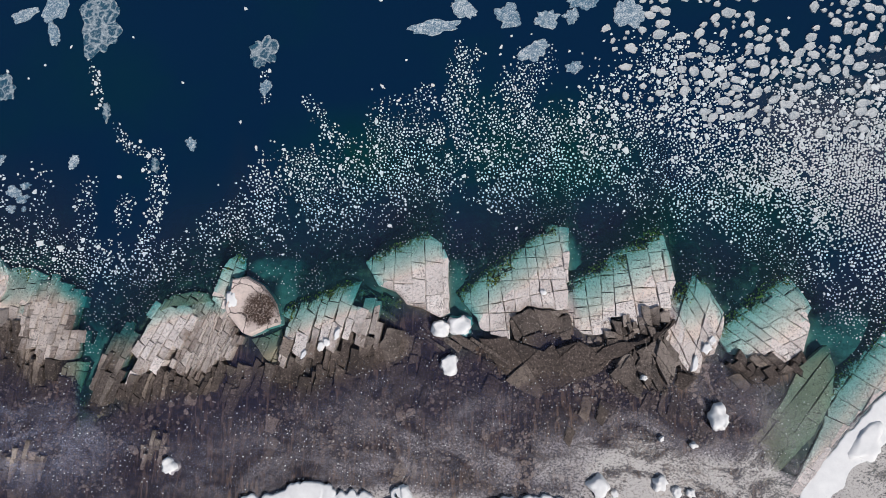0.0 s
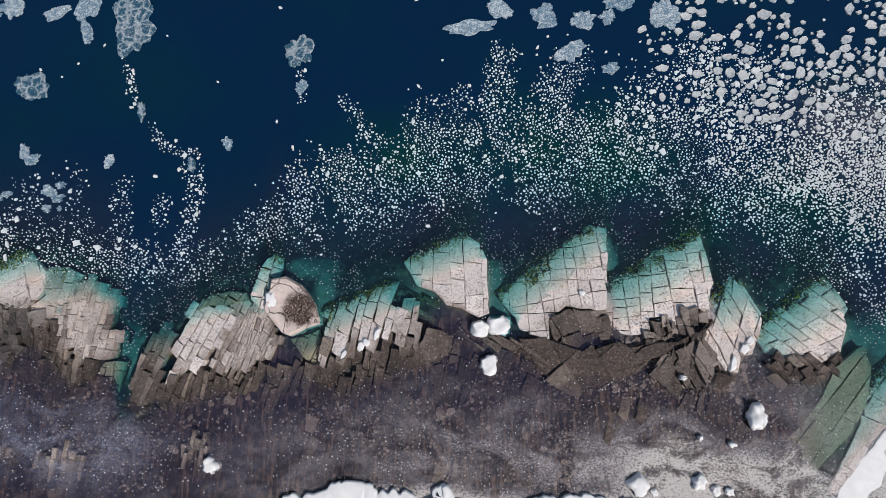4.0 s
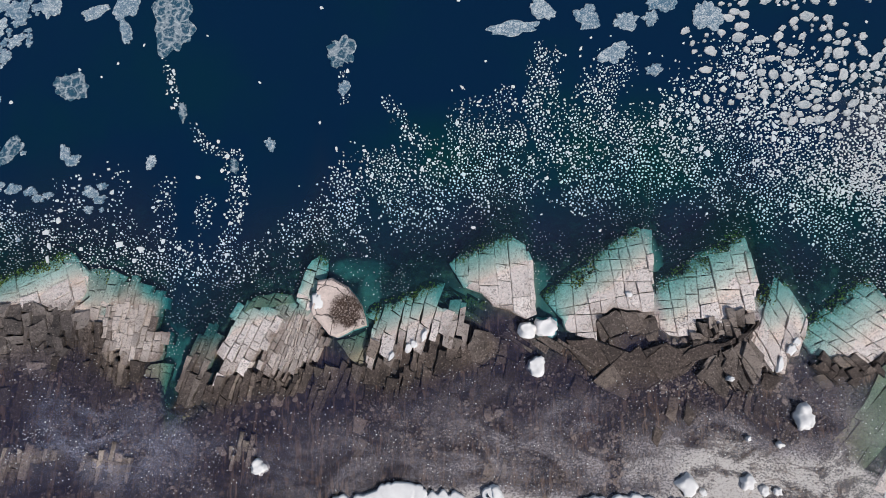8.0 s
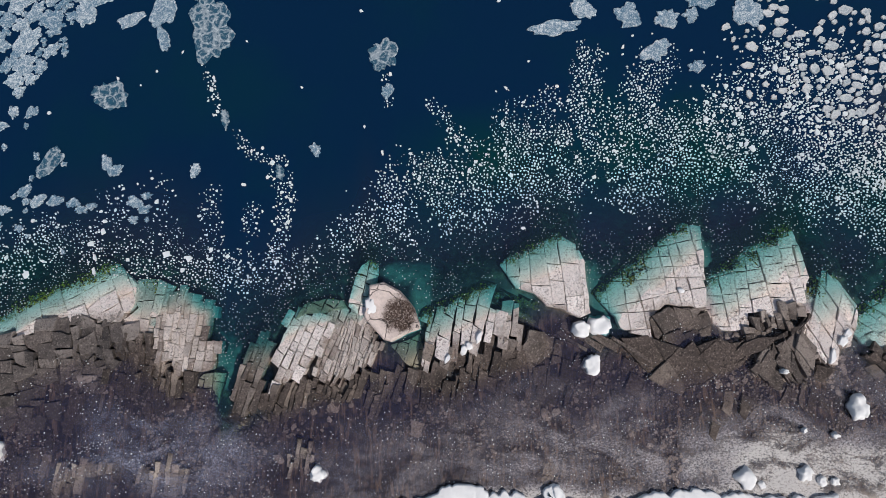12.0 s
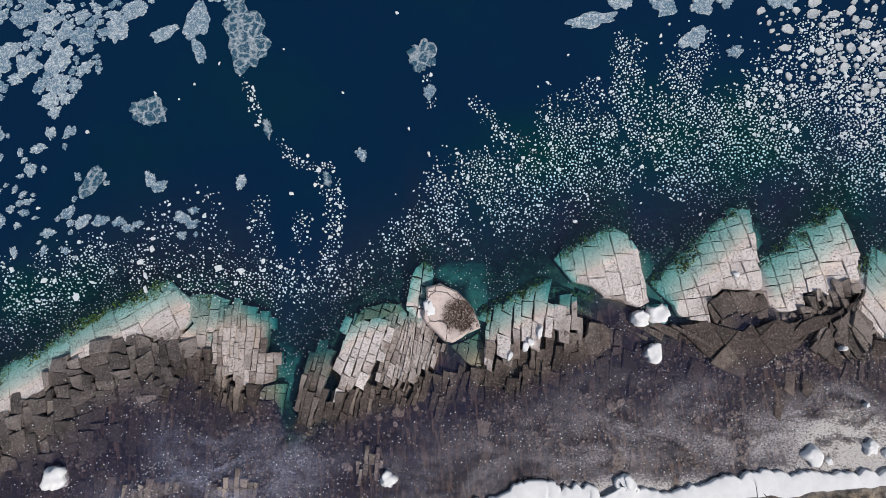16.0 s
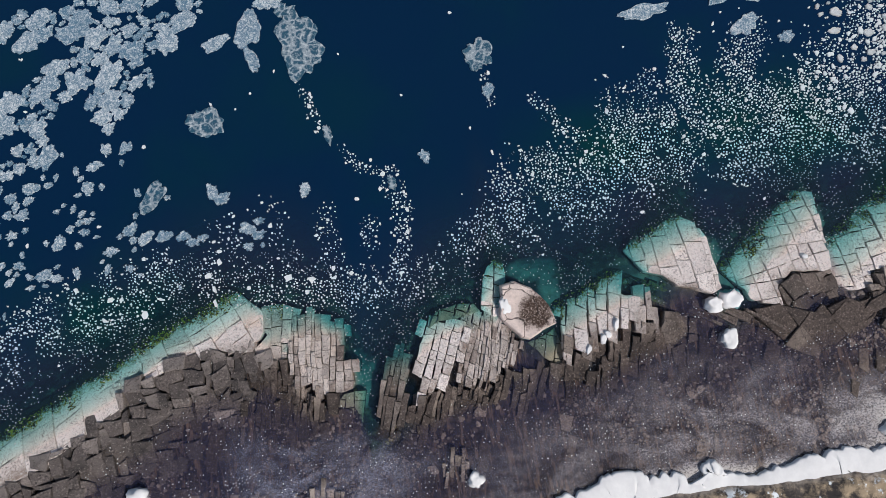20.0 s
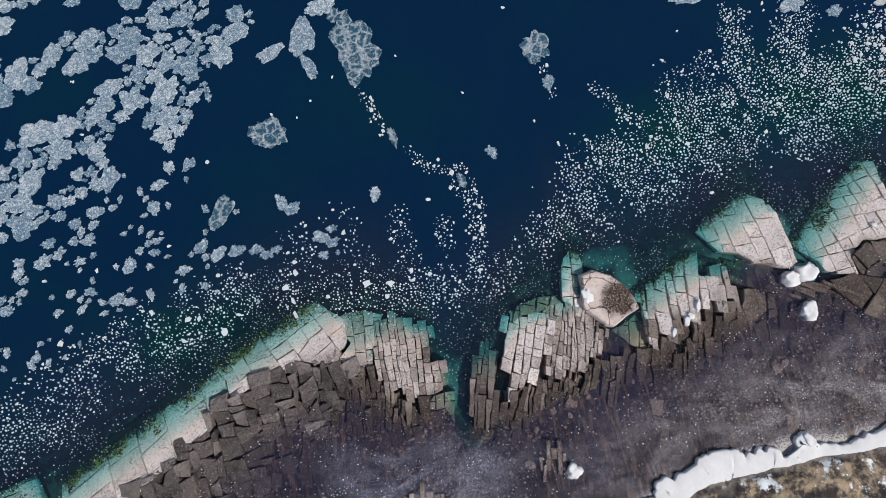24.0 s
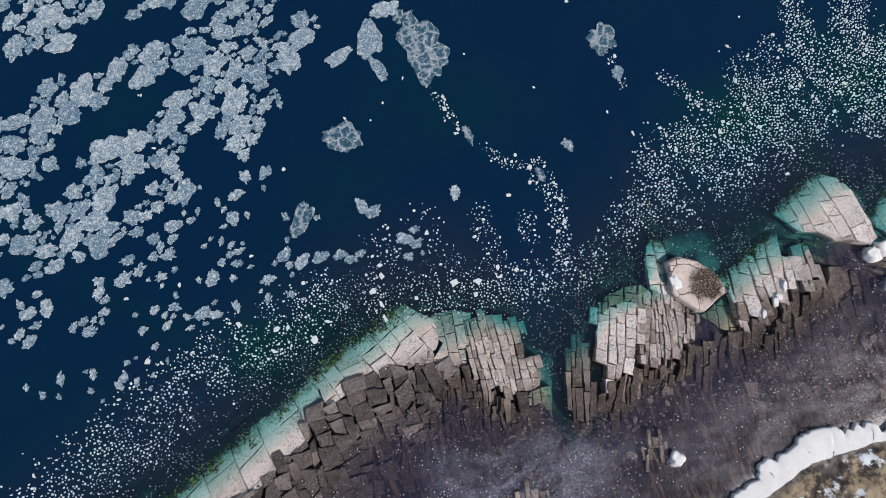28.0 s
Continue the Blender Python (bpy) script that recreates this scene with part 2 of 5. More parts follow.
PALE = rock_material("pale_rock", (0.95, 0.825, 0.77), (0.76, 0.63, 0.57), (0.24, 0.165, 0.135), 0.61, ((0.42, 0.315, 0.26), (0.17, 0.122, 0.100)))
TAN = rock_material("tan_rock", (0.74, 0.625, 0.565), (0.32, 0.260, 0.228), (0.075, 0.053, 0.046), 0.58, ((0.33, 0.255, 0.220), (0.095, 0.071, 0.062)))
BROWN = rock_material("brown_rock", (0.36, 0.285, 0.240), (0.115, 0.087, 0.073), (0.018, 0.014, 0.013), 0.57, ((0.098, 0.073, 0.063), (0.020, 0.016, 0.016)))
SLATE = rock_material("slate_rock", (0.38, 0.317, 0.285), (0.14, 0.117, 0.108), (0.020, 0.017, 0.017), 0.57, ((0.142, 0.115, 0.105), (0.028, 0.024, 0.024)))
GREY = rock_material("grey_rock", (0.45, 0.368, 0.320), (0.155, 0.122, 0.105), (0.026, 0.020, 0.018), 0.57, ((0.155, 0.120, 0.104), (0.030, 0.024, 0.023)))
MOSSY = rock_material("algae_rock", (0.42, 0.375, 0.28), (0.20, 0.175, 0.125), (0.07, 0.06, 0.035), 0.55)
WEED = weed_material()
BED, WATER, SLUSH, SNOW = bed_material(), water_material(), slush_material(), snow_material()
FLOE_ICE = ice_material("floe_ice", (0.60, 0.615, 0.62), (0.026, 0.105, 0.175), 1.7, 0.20, 0.0, 0.53, 0.75)
BRASH_ICE = ice_material("brash_ice", (0.63, 0.635, 0.63), (0.30, 0.35, 0.365), 1.5, 0.5, 0.28, 0.42)
CAKE_ICE = ice_material("cake_ice", (0.55, 0.54, 0.53), (0.22, 0.26, 0.29), 1.8, 0.25, 0.3, 0.45, 0.2)
GREY_ICE = ice_material("thin_grey_ice", (0.40, 0.43, 0.45), (0.011, 0.062, 0.105), 0.75, 0.0, 0.85, 0.68)


# ---- shapes ----
def mesh_of(name, verts, faces, material, smooth=False):
    me = bpy.data.meshes.new(name)
    me.from_pydata([tuple(map(float, v)) for v in verts], [], faces)
    me.materials.append(material)
    if smooth:
        me.shade_smooth()
    return me


def part(name, me, parent, label=""):
    ob = new(name, me)
    ob.parent = parent
    return tagged(ob, label)


def soft_noise(x, y, scale, seed=0.0):
    """Smooth noise of arrays of places, about -1 to 1."""
    x, y = np.asarray(x, float) / scale + seed * 7.3, np.asarray(y, float) / scale - seed * 3.1
    i, j = np.floor(x), np.floor(y)
    u, v = x - i, y - j
    u, v = u * u * (3 - 2 * u), v * v * (3 - 2 * v)

    def corner(a, b):
        h = np.sin(a * 127.1 + b * 311.7 + seed * 17.7) * 43758.5453
        return 2 * (h - np.floor(h)) - 1

    low = corner(i, j) * (1 - u) + corner(i + 1, j) * u
    high = corner(i, j + 1) * (1 - u) + corner(i + 1, j + 1) * u
    return low * (1 - v) + high * v


def inside(x, y, outline):
    """Which of the places lie in a closed outline."""
    x, y = np.asarray(x, float), np.asarray(y, float)
    hit = np.zeros(x.shape, bool)
    for (ax, ay), (bx, by) in zip(outline, outline[1:] + outline[:1]):
        if ay != by:
            hit ^= ((ay > y) != (by > y)) & (x < (bx - ax) * (y - ay) / (by - ay) + ax)
    return hit


def off_line(x, y, line):
    """The distance of places from an open line."""
    x, y = np.asarray(x, float), np.asarray(y, float)
    best = np.full(x.shape, 1e9)
    for (ax, ay), (bx, by) in zip(line, line[1:]):
        dx, dy = bx - ax, by - ay
        s = np.clip(((x - ax) * dx + (y - ay) * dy) / (dx * dx + dy * dy), 0, 1)
        best = np.minimum(best, np.hypot(x - ax - s * dx, y - ay - s * dy))
    return best


def lump(name, rx, ry, rz, material, seed, rough=0.22, sub=3, flat=0.0):
    """A rounded, uneven boulder or block of ice, its base at z = 0."""
    bm = bmesh.new()
    bmesh.ops.create_icosphere(bm, subdivisions=sub, radius=1.0)
    for v in bm.verts:
        p = v.co.copy()
        k = 1 + rough * noise.noise(p * 1.3 + Vector((seed, 0, 0))) + 0.5 * rough * noise.noise(p * 3.1 + Vector((0, seed, 0)))
        p *= k
        if flat:
            p.z = min(p.z, flat + 0.15 * noise.noise(p * 2 + Vector((seed, seed, 0))))
        v.co = (p.x * rx, p.y * ry, max(p.z, -0.35) * rz)
    me = bpy.data.meshes.new(name)
    bm.to_mesh(me)
    bm.free()
    me.materials.append(material)
    me.shade_smooth()
    return me


# ---- the plan: outer edge of the ledges, shoreline, rock ledges ----
OUTER = [(-140, -16), (-105, -6), (-87, 0.9), (-80.6, 3.7), (-73.8, 6.3), (-69.5, 8.5), (-63.7, 11.4), (-59.6, 12.3), (-50.4, 10.2), (-46.2, 7.2),
         (-45, 0.5), (-43, 2), (-38.9, 5), (-35.8, 8.2), (-30.4, 9), (-28.6, 13.5), (-27, 10.5), (-20, 8.2), (-16, 10), (-12, 11), (-7.6, 14.8),
         (-4.6, 14.3), (-3, 9.5), (3.4, 11.4), (10.5, 15.4), (11.6, 11.6), (17, 13), (21.6, 15.2), (22.6, 9.6), (25.8, 9.4), (27.5, 6.8), (31, 9.6),
         (35, 10), (37, 5), (38, 2), (41.4, 3.6), (60, 6), (140, 10)]
SHORE = [(-140, -34), (-60, -24), (-35, -18.5), (-29, -16.8), (-20, -14.2), (-9, -14.2), (9, -14.8), (25, -14.4), (31, -15.5), (38, -16), (60, -8), (140, 10)]


def outer_y(x):
    return np.interp(x, *zip(*OUTER))


def shore_y(x):
    return np.interp(x, *zip(*SHORE))


# Each ledge: its outline, the way its long joints run and its cross joints, their spacing u and v, how far the cross joints are staggered (brick),
# joint width, unevenness, and the bedding plane: a place on the waterline, the way it dips and its slope.
RIB = [(36.8, 1.8), (37.7, 2.4), (38.2, 0.0), (37.3, -4.1), (35.3, -7.1), (31.7, -10.5), (27.4, -13.4), (24.0, -12.4), (27.2, -8.9), (30.4, -6.0), (32.4, -3.6), (34.5, 0.0)]
LEDGES = [
    dict(label="pale stone slabs of a long tilted ledge dipping into the sea", mat="PALE", run=104.1, cross=22.1, u=5.2, v=2.6, brick=0.8, gap=0.0806, rough=0.06, lift=1.2, water=(-77.9, 2.0), dip=114, slope=0.23,
         outline=[(-88.4, -0.6), (-84.8, 0.9), (-81.6, 2.2), (-77.0, 4.2), (-74.8, 5.8), (-70.8, 7.2), (-69.6, 6.2), (-69.4, 4.6), (-71.8, 3.4), (-72.3, 2.0), (-74.8, 0.6), (-78.2, -1.5), (-80.4, -2.9), (-84.6, -4.4), (-88.6, -5.8)]),
    dict(label="submerged pale slab beyond a narrow channel", mat="PALE", run=100.1, cross=12.1, u=3.0, v=2.4, brick=0.8, gap=0.0806, rough=0.0735, lift=1.9, water=(-94.9, -2.0), dip=107.1, slope=0.15,
         outline=[(-104, -4.2), (-96.4, -1.5), (-91.2, -0.2), (-90.3, -2.4), (-90.8, -6.2), (-99.2, -7.5)]),
    dict(label="pale slabs bending round the nose of a ledge", mat="PALE", run=116.1, cross=24.1, u=2.2, v=2.0, brick=0.8, gap=0.07, rough=0.14, lift=1.5, water=(-65.9, 7.8), dip=112.1, slope=0.19,
         outline=[(-70.7, 7.2), (-68.7, 8.4), (-65.1, 10.4), (-61.9, 11.9), (-58.2, 12.3), (-55.6, 10.6), (-55.6, 8.4), (-56.9, 6.1), (-59.4, 6.4), (-61.0, 7.0), (-62.9, 6.1), (-66.4, 5.7), (-69.2, 4.5), (-69.5, 6.2)]),
    dict(label="stepped dark grey rock scales below a tilted ledge", mat="SLATE", drop=0.16, run=96.1, cross=6.1, u=1.5, v=1.35, brick=1, gap=0.03, rough=0.20, lift=0, water=(-69.1, 0.4), dip=-77.9, slope=0.19,
         outline=[(-98.7, -7.2), (-90.3, -5.2), (-84.7, -3.4), (-80.4, -1.6), (-78.2, -0.4), (-74.8, 1.6), (-72.4, 2.9), (-71.2, 4.2), (-69.0, 5.4), (-66.4, 6.5), (-62.9, 7.0), (-60.7, 7.6), (-57.7, 6.9), (-55.4, 5.6), (-56.6, 2.0), (-59.0, -1.0), (-61.1, -2.6), (-63.8, -3.6), (-66.9, -5.7), (-70.4, -7.6), (-78.2, -7.0), (-84.2, -7.5)]),
    dict(label="half-sunk grey slabs under drifting ice", mat="TAN", run=84.1, cross=-5.9, u=1.5, v=2.0, brick=1, gap=0.07, rough=0.10, lift=0, water=(-55.3, 6.4), dip=74.1, slope=0.09,
         outline=[(-57.1, 10.5), (-55.6, 11.2), (-53.3, 11.2), (-51.2, 10.3), (-52.6, 7.6), (-53.4, 4.9), (-55.4, 4.8), (-57.0, 6.2), (-55.2, 8.0)]),
    dict(label="broken grey rock columns with frosted tops", mat="TAN", run=85.1, cross=-4.9, u=0.75, v=1.4, brick=1, gap=0.045, rough=0.16, lift=0.7, water=(-49.1, 7.4), dip=79.1, slope=0.133,
         outline=[(-52.5, 7.5), (-51.5, 9.2), (-50.2, 10.5), (-49.5, 9.6), (-48.3, 8.0), (-47.3, 7.9), (-46.2, 7.2), (-47.0, 4.0), (-45.5, 2.9), (-46.1, 0.5), (-47.5, 0.6), (-48.6, 0.5), (-49.9, 0.3), (-52.2, 1.6), (-53.2, 4.2)]),
    dict(label="weathered tan columns running down from a broken crest", mat="BROWN", run=81.1, cross=-8.9, u=0.6, v=1.7, brick=1, gap=0.045, rough=0.249, lift=0, water=(-55.3, -0.2), dip=-100.9, slope=0.152,
         outline=[(-58.4, 2.8), (-55.3, 4.3), (-53.2, 3.9), (-52.3, 1.3), (-49.7, -0.0), (-49.4, -1.0), (-50.7, -3.1), (-53.0, -3.4), (-54.9, -3.4), (-57.1, -2.2), (-59.2, -0.4)]),
    dict(label="half-sunk olive brown rib beside a gully", mat="MOSSY", run=84.1, cross=-5.9, u=1.2, v=2.4, brick=1, gap=0.12, rough=0.12, lift=0, water=(-46.1, 1.2), dip=-100.9, slope=0.133,
         outline=[(-47.4, 0.2), (-46.2, 0.2), (-44.9, 0.1), (-46.0, -4.5), (-47.3, -5.3), (-49.1, -4.3), (-48.9, -1.5)]),
    dict(label="narrow upright rock ribs beside a dark gully", mat="GREY", run=72, cross=-18, u=0.595, v=2.89, brick=1, gap=0.1, rough=0.2, lift=0, water=(-41.8, 0.2), dip=75, slope=0.095,
         outline=[(-44.0, -3.6), (-43.6, -1.1), (-43.3, 1.5), (-42.2, 3.3), (-40.7, 3.5), (-39.4, 3.4), (-39.6, 2.0), (-40.0, 0.1), (-40.7, -2.4), (-41.8, -4.3), (-42.3, -5.9), (-44.5, -5.0)]),
    dict(label="pinkish pale ledge with a smooth broken crest", mat="PALE", run=66, cross=-24, u=0.95, v=1.5, brick=1, gap=0.05, rough=0.10, lift=0.6, water=(-36.6, 5.0), dip=112, slope=0.247,
         outline=[(-39.4, -1.8), (-39.1, 0.2), (-39.9, 1.4), (-38.8, 3.4), (-37.9, 5.4), (-36.5, 6.3), (-35.7, 6.6), (-33.6, 5.9), (-32.5, 4.4), (-33.0, 3.3), (-33.6, 2.0), (-35.1, 0.2), (-36.0, -0.8), (-37.5, -1.3), (-38.6, -1.9)]),
    dict(label="pinkish brown ledge split into many narrow columns", mat="TAN", run=70, cross=-30, u=0.5, v=1.25, brick=1, gap=0.04, rough=0.14, lift=0.3, water=(-30.9, 5.4), dip=112, slope=0.171,
         outline=[(-33.7, 6.3), (-32.5, 6.7), (-30.9, 6.9), (-29.2, 6.0), (-27.1, 3.5), (-26.7, 2.7), (-27.6, 1.4), (-28.8, -0.2), (-29.5, 0.1), (-30.2, -0.5), (-30.8, -1.1), (-32.1, -1.1), (-33.8, -0.5), (-34.9, -0.8), (-34.3, 0.2), (-32.8, 2.0), (-32.4, 4.2)]),
    dict(label="green algae-coated edge of a ledge under water", mat="MOSSY", run=66, cross=-24, u=1.4, v=1.6, brick=1, gap=0.12, rough=0.15, lift=0, water=(-33.6, 5.4), dip=100, slope=0.19,
         outline=[(-37.0, 6.0), (-36.7, 6.8), (-35.8, 7.9), (-33.2, 8.4), (-31.5, 8.1), (-30.8, 7.1), (-32.5, 6.8), (-33.7, 6.5), (-35.7, 6.7)]),
    dict(label="dark brown column stubs at the foot of a ledge", mat="BROWN", run=66, cross=-24, u=0.5, v=1.4, brick=1, gap=0.04, rough=0.221, lift=0, water=(-35.8, -3.8), dip=-70, slope=0.19,
         outline=[(-39.5, -2.1), (-38.5, -2.1), (-37.5, -1.5), (-35.0, -1.0), (-32.0, -1.4), (-30.9, -1.4), (-29.5, -0.4), (-28.5, -0.4), (-29.7, -2.9), (-32.2, -3.6), (-34.7, -4.3), (-37.6, -5.4), (-40.1, -6.5), (-41.4, -6.8), (-42.2, -7.8), (-43.0, -6.4), (-41.6, -4.3)]),
    dict(label="sunken brown columns in the lagoon", mat="GREY", fall=True, run=70, cross=-20, u=0.722, v=2.38, brick=1, gap=0.1, rough=0.16, lift=0, water=(-26.0, 1.2), dip=-80, slope=0.133,
         outline=[(-29.2, -4.2), (-27.8, -1.5), (-26.0, 0.3), (-24.1, 0.9), (-23.0, -0.3), (-24.3, -3.1), (-25.8, -2.8), (-26.7, -4.8)]),
    dict(label="greenish sunken slab beside a raised block", mat="MOSSY", run=70, cross=-20, u=1.8, v=2.4, brick=1, gap=0.12, rough=0.08, lift=0, water=(-23.9, -1.0), dip=80, slope=0.114,
         outline=[(-26.1, 2.8), (-24.2, 3.3), (-22.6, 4.1), (-21.9, 0.3), (-22.7, -0.6), (-24.4, 0.8)]),
    dict(label="submerged stone slabs leading out from the shore", mat="PALE", run=75, cross=-15, u=1.61, v=1.61, brick=1, gap=0.12, rough=0.08, lift=0.8, water=(-29.5, 8.0), dip=78, slope=0.07,
         outline=[(-28.6, 12.6), (-28.5, 14.0), (-27.5, 14.1), (-27.2, 12.3), (-27.4, 10.1), (-28.3, 9.3), (-28.8, 6.3), (-29.4, 6.2), (-30.8, 7.3), (-30.3, 9.3), (-30.1, 10.6), (-29.4, 12.2)]),
    dict(label="pale tilted slabs with small ice lumps on the crest", mat="PALE", run=77, cross=-25, u=1.1, v=2.6, brick=1, gap=0.0744, rough=0.0945, lift=1.3, water=(-17.7, 5.9), dip=112, slope=0.247,
         outline=[(-22.2, 3.3), (-21.6, 5.5), (-20.5, 7.2), (-18.6, 8.4), (-16.6, 9.1), (-16.0, 9.9), (-14.5, 9.0), (-14.1, 8.0), (-14.5, 7.1), (-13.4, 6.5), (-13.1, 5.4), (-13.3, 3.5), (-13.8, 2.1), (-15.6, 2.5), (-15.9, 1.2), (-16.9, 0.8), (-17.9, 1.3), (-18.9, 1.8), (-19.4, -0.3), (-20.1, 0.3), (-20.8, 0.9), (-21.7, 0.2), (-22.9, 1.4)]),
    dict(label="row of narrow pale columns on a ledge crest", mat="TAN", run=80, cross=-10, u=0.972, v=2.76, brick=1, gap=0.0558, rough=0.105, lift=0, water=(-11.7, 6.4), dip=90, slope=0.19,
         outline=[(-13.2, 6.3), (-12.2, 6.2), (-11.2, 5.4), (-10.3, 4.4), (-10.4, 2.7), (-11.9, 2.3), (-13.2, 2.8)]),
    dict(label="worn grey slabs stepping down behind the crest", mat="GREY", fall=True, run=74, cross=-16, u=1.36, v=2.04, brick=1, gap=0.12, rough=0.26, lift=0, water=(-8.3, 0.4), dip=80, slope=0.095,
         outline=[(-10.3, 4.3), (-7.9, 3.4), (-6.3, 2.7), (-6.5, 0.3), (-7.9, -0.4), (-8.3, -2.3), (-9.7, -2.0), (-10.5, -0.3), (-10.8, 2.1)]),
    dict(label="dark weathered columns sinking into the lagoon", mat="BROWN", run=74, cross=-16, u=0.75, v=2.0, brick=1, gap=0.045, rough=0.21, lift=0, water=(-13.7, -0.3), dip=-80, slope=0.171,
         outline=[(-22.9, 0.3), (-21.7, -0.3), (-19.3, -0.9), (-16.7, 0.3), (-15.4, 1.9), (-13.1, 2.1), (-10.8, 1.6), (-9.9, -2.2), (-7.5, -2.7), (-6.6, -0.4), (-5.2, -0.5), (-5.0, -3.3), (-7.8, -5.4), (-12.9, -4.7), (-18.0, -3.7), (-21.9, -2.8)]),
    dict(label="large pale wedge of cracked slabs dipping under water", mat="PALE", run=92, cross=-4, u=1.77, v=3.23, brick=0.8, gap=0.0744, rough=0.0525, lift=1.3, water=(-7.7, 11.7), dip=112, slope=0.209,
         outline=[(-12.7, 10.6), (-10.2, 12.5), (-8.7, 13.2), (-7.9, 14.5), (-5.2, 14.6), (-5.2, 13.7), (-3.9, 13.3), (-3.4, 11.8), (-3.3, 6.7), (-3.1, 5.7), (-4.3, 5.3), (-6.5, 6.3), (-8.0, 6.7), (-9.4, 8.1), (-11.4, 8.9)]),
    dict(label="dark rock ribs along a diagonal fissure", mat="GREY", old=0.9, run=-33, cross=-123, u=0.432, v=4.4, brick=1, gap=0.28, rough=0.22, lift=5.4, water=(-9.3, 2.9), dip=150, slope=0.095,
         outline=[(-18.7, 11.2), (-16.0, 10.7), (-13.0, 9.1), (-9.4, 6.7), (-4.3, 4.4), (-1.1, 2.5), (1.5, 1.7), (0.9, 0.8), (-3.0, 2.3), (-6.8, 3.2), (-10.0, 5.1), (-13.3, 7.2), (-16.6, 9.6)]),
    dict(label="broad pale ledge of rectangular stone slabs", mat="PALE", run=94, cross=4, u=1.47, v=1.61, brick=0.55, gap=0.0558, rough=0.0735, lift=1.6, water=(5.3, 10.8), dip=128, slope=0.19,
         outline=[(-2.2, 8.1), (0.2, 9.5), (3.1, 11.2), (5.7, 12.8), (7.3, 13.7), (8.6, 14.1), (8.5, 15.1), (10.8, 15.0), (10.3, 11.8), (10.0, 9.2), (9.7, 6.4), (9.0, 5.9), (8.1, 6.3), (6.8, 6.2), (5.5, 6.6), (4.3, 5.7), (3.5, 5.3), (3.4, 2.8), (1.4, 3.4), (0.2, 4.0), (-0.2, 5.3), (-1.2, 6.3)]),
    dict(label="dark broken step below a pale ledge", mat="GREY", fall=True, old=0.7, run=112, cross=22, u=2.1, v=2.3, brick=1, gap=0.07, rough=0.2, lift=0, water=(6.7, 2.9), dip=100, slope=0.133,
         outline=[(3.5, 5.2), (5.5, 6.3), (8.0, 6.0), (9.9, 5.7), (10.2, 4.5), (10.2, 2.8), (8.6, 3.1), (6.8, 1.4), (5.2, 2.4), (3.6, 2.9)]),
    dict(label="smooth brown rock slope dropping into the lagoon", mat="BROWN", drop=0.14, old=0.85, run=130, cross=40, u=3.3, v=4.6, brick=1, gap=0.042, rough=0.1, lift=0, water=(8.2, 0.5), dip=-85, slope=0.171,
         outline=[(0.0, 2.9), (3.6, 2.7), (6.8, 1.2), (10.4, 2.5), (13.2, 2.2), (15.6, 2.4), (18.8, 2.9), (19.4, 3.4), (20.7, 5.0), (21.6, 4.8), (18.7, 2.8), (15.6, 1.0), (13.1, -0.4), (10.0, -1.7), (7.5, -3.5), (4.8, -2.7), (1.1, 0.7)]),
    dict(label="cracked pale slabs ending in small steps", mat="PALE", run=92, cross=5, u=1.86, v=1.61, brick=0.75, gap=0.062, rough=0.136, lift=2.4, water=(15.6, 9.3), dip=122, slope=0.114,
         outline=[(10.5, 9.1), (12.9, 10.7), (14.8, 11.8), (17.4, 13.0), (19.3, 14.3), (21.8, 15.1), (21.9, 13.0), (21.9, 9.2), (21.5, 8.4), (21.1, 6.3), (19.8, 6.3), (18.3, 5.9), (18.2, 4.4), (16.1, 4.7), (15.8, 5.4), (14.7, 5.3), (14.5, 3.6), (12.7, 3.4), (11.4, 3.5), (10.0, 4.6), (10.4, 6.7)]),
    dict(label="small grey steps below cracked slabs", mat="GREY", fall=True, run=92, cross=2, u=0.807, v=1.02, brick=1, gap=0.08, rough=0.2, lift=0, water=(16.9, 2.9), dip=95, slope=0.152,
         outline=[(14.6, 3.4), (15.8, 5.2), (18.2, 4.2), (18.4, 5.9), (19.8, 6.1), (20.9, 5.4), (19.8, 4.1), (18.7, 2.9), (15.6, 2.6), (13.2, 2.3)]),
    dict(label="lattice of diamond-shaped columns with icy tops", mat="PALE", run=115, cross=66, u=1.57, v=1.67, brick=0, gap=0.0682, rough=0.126, lift=1.5, water=(23.2, 5.4), dip=120, slope=0.133,
         outline=[(22.4, 9.1), (25.2, 9.6), (26.0, 8.5), (26.9, 5.7), (26.4, 3.5), (25.4, 1.3), (24.2, 1.0), (23.7, -0.8), (22.4, -0.5), (20.5, 2.6), (21.0, 4.7), (21.8, 7.2)]),
    dict(label="brown grey lattice columns stepping down to the lagoon", mat="GREY", fall=True, drop=0.10, run=115, cross=66, u=1.57, v=1.67, brick=0, gap=0.0682, rough=0.126, lift=1.5, water=(23.2, 5.4), dip=120, slope=0.133,
         outline=[(22.4, -0.5), (21.6, 0.2), (20.8, -0.3), (20.0, -2.7), (18.0, -2.1), (17.2, -3.2), (15.9, -2.6), (14.3, -0.8), (15.6, 0.9), (18.7, 2.7), (20.7, 4.0), (20.5, 2.6)]),
    dict(label="half-sunk slabs cut by diagonal joints", mat="PALE", run=-42, cross=30, u=1.35, v=2.53, brick=0.4, gap=0.0558, rough=0.105, lift=2.2, water=(32.8, 5.7), dip=128, slope=0.114,
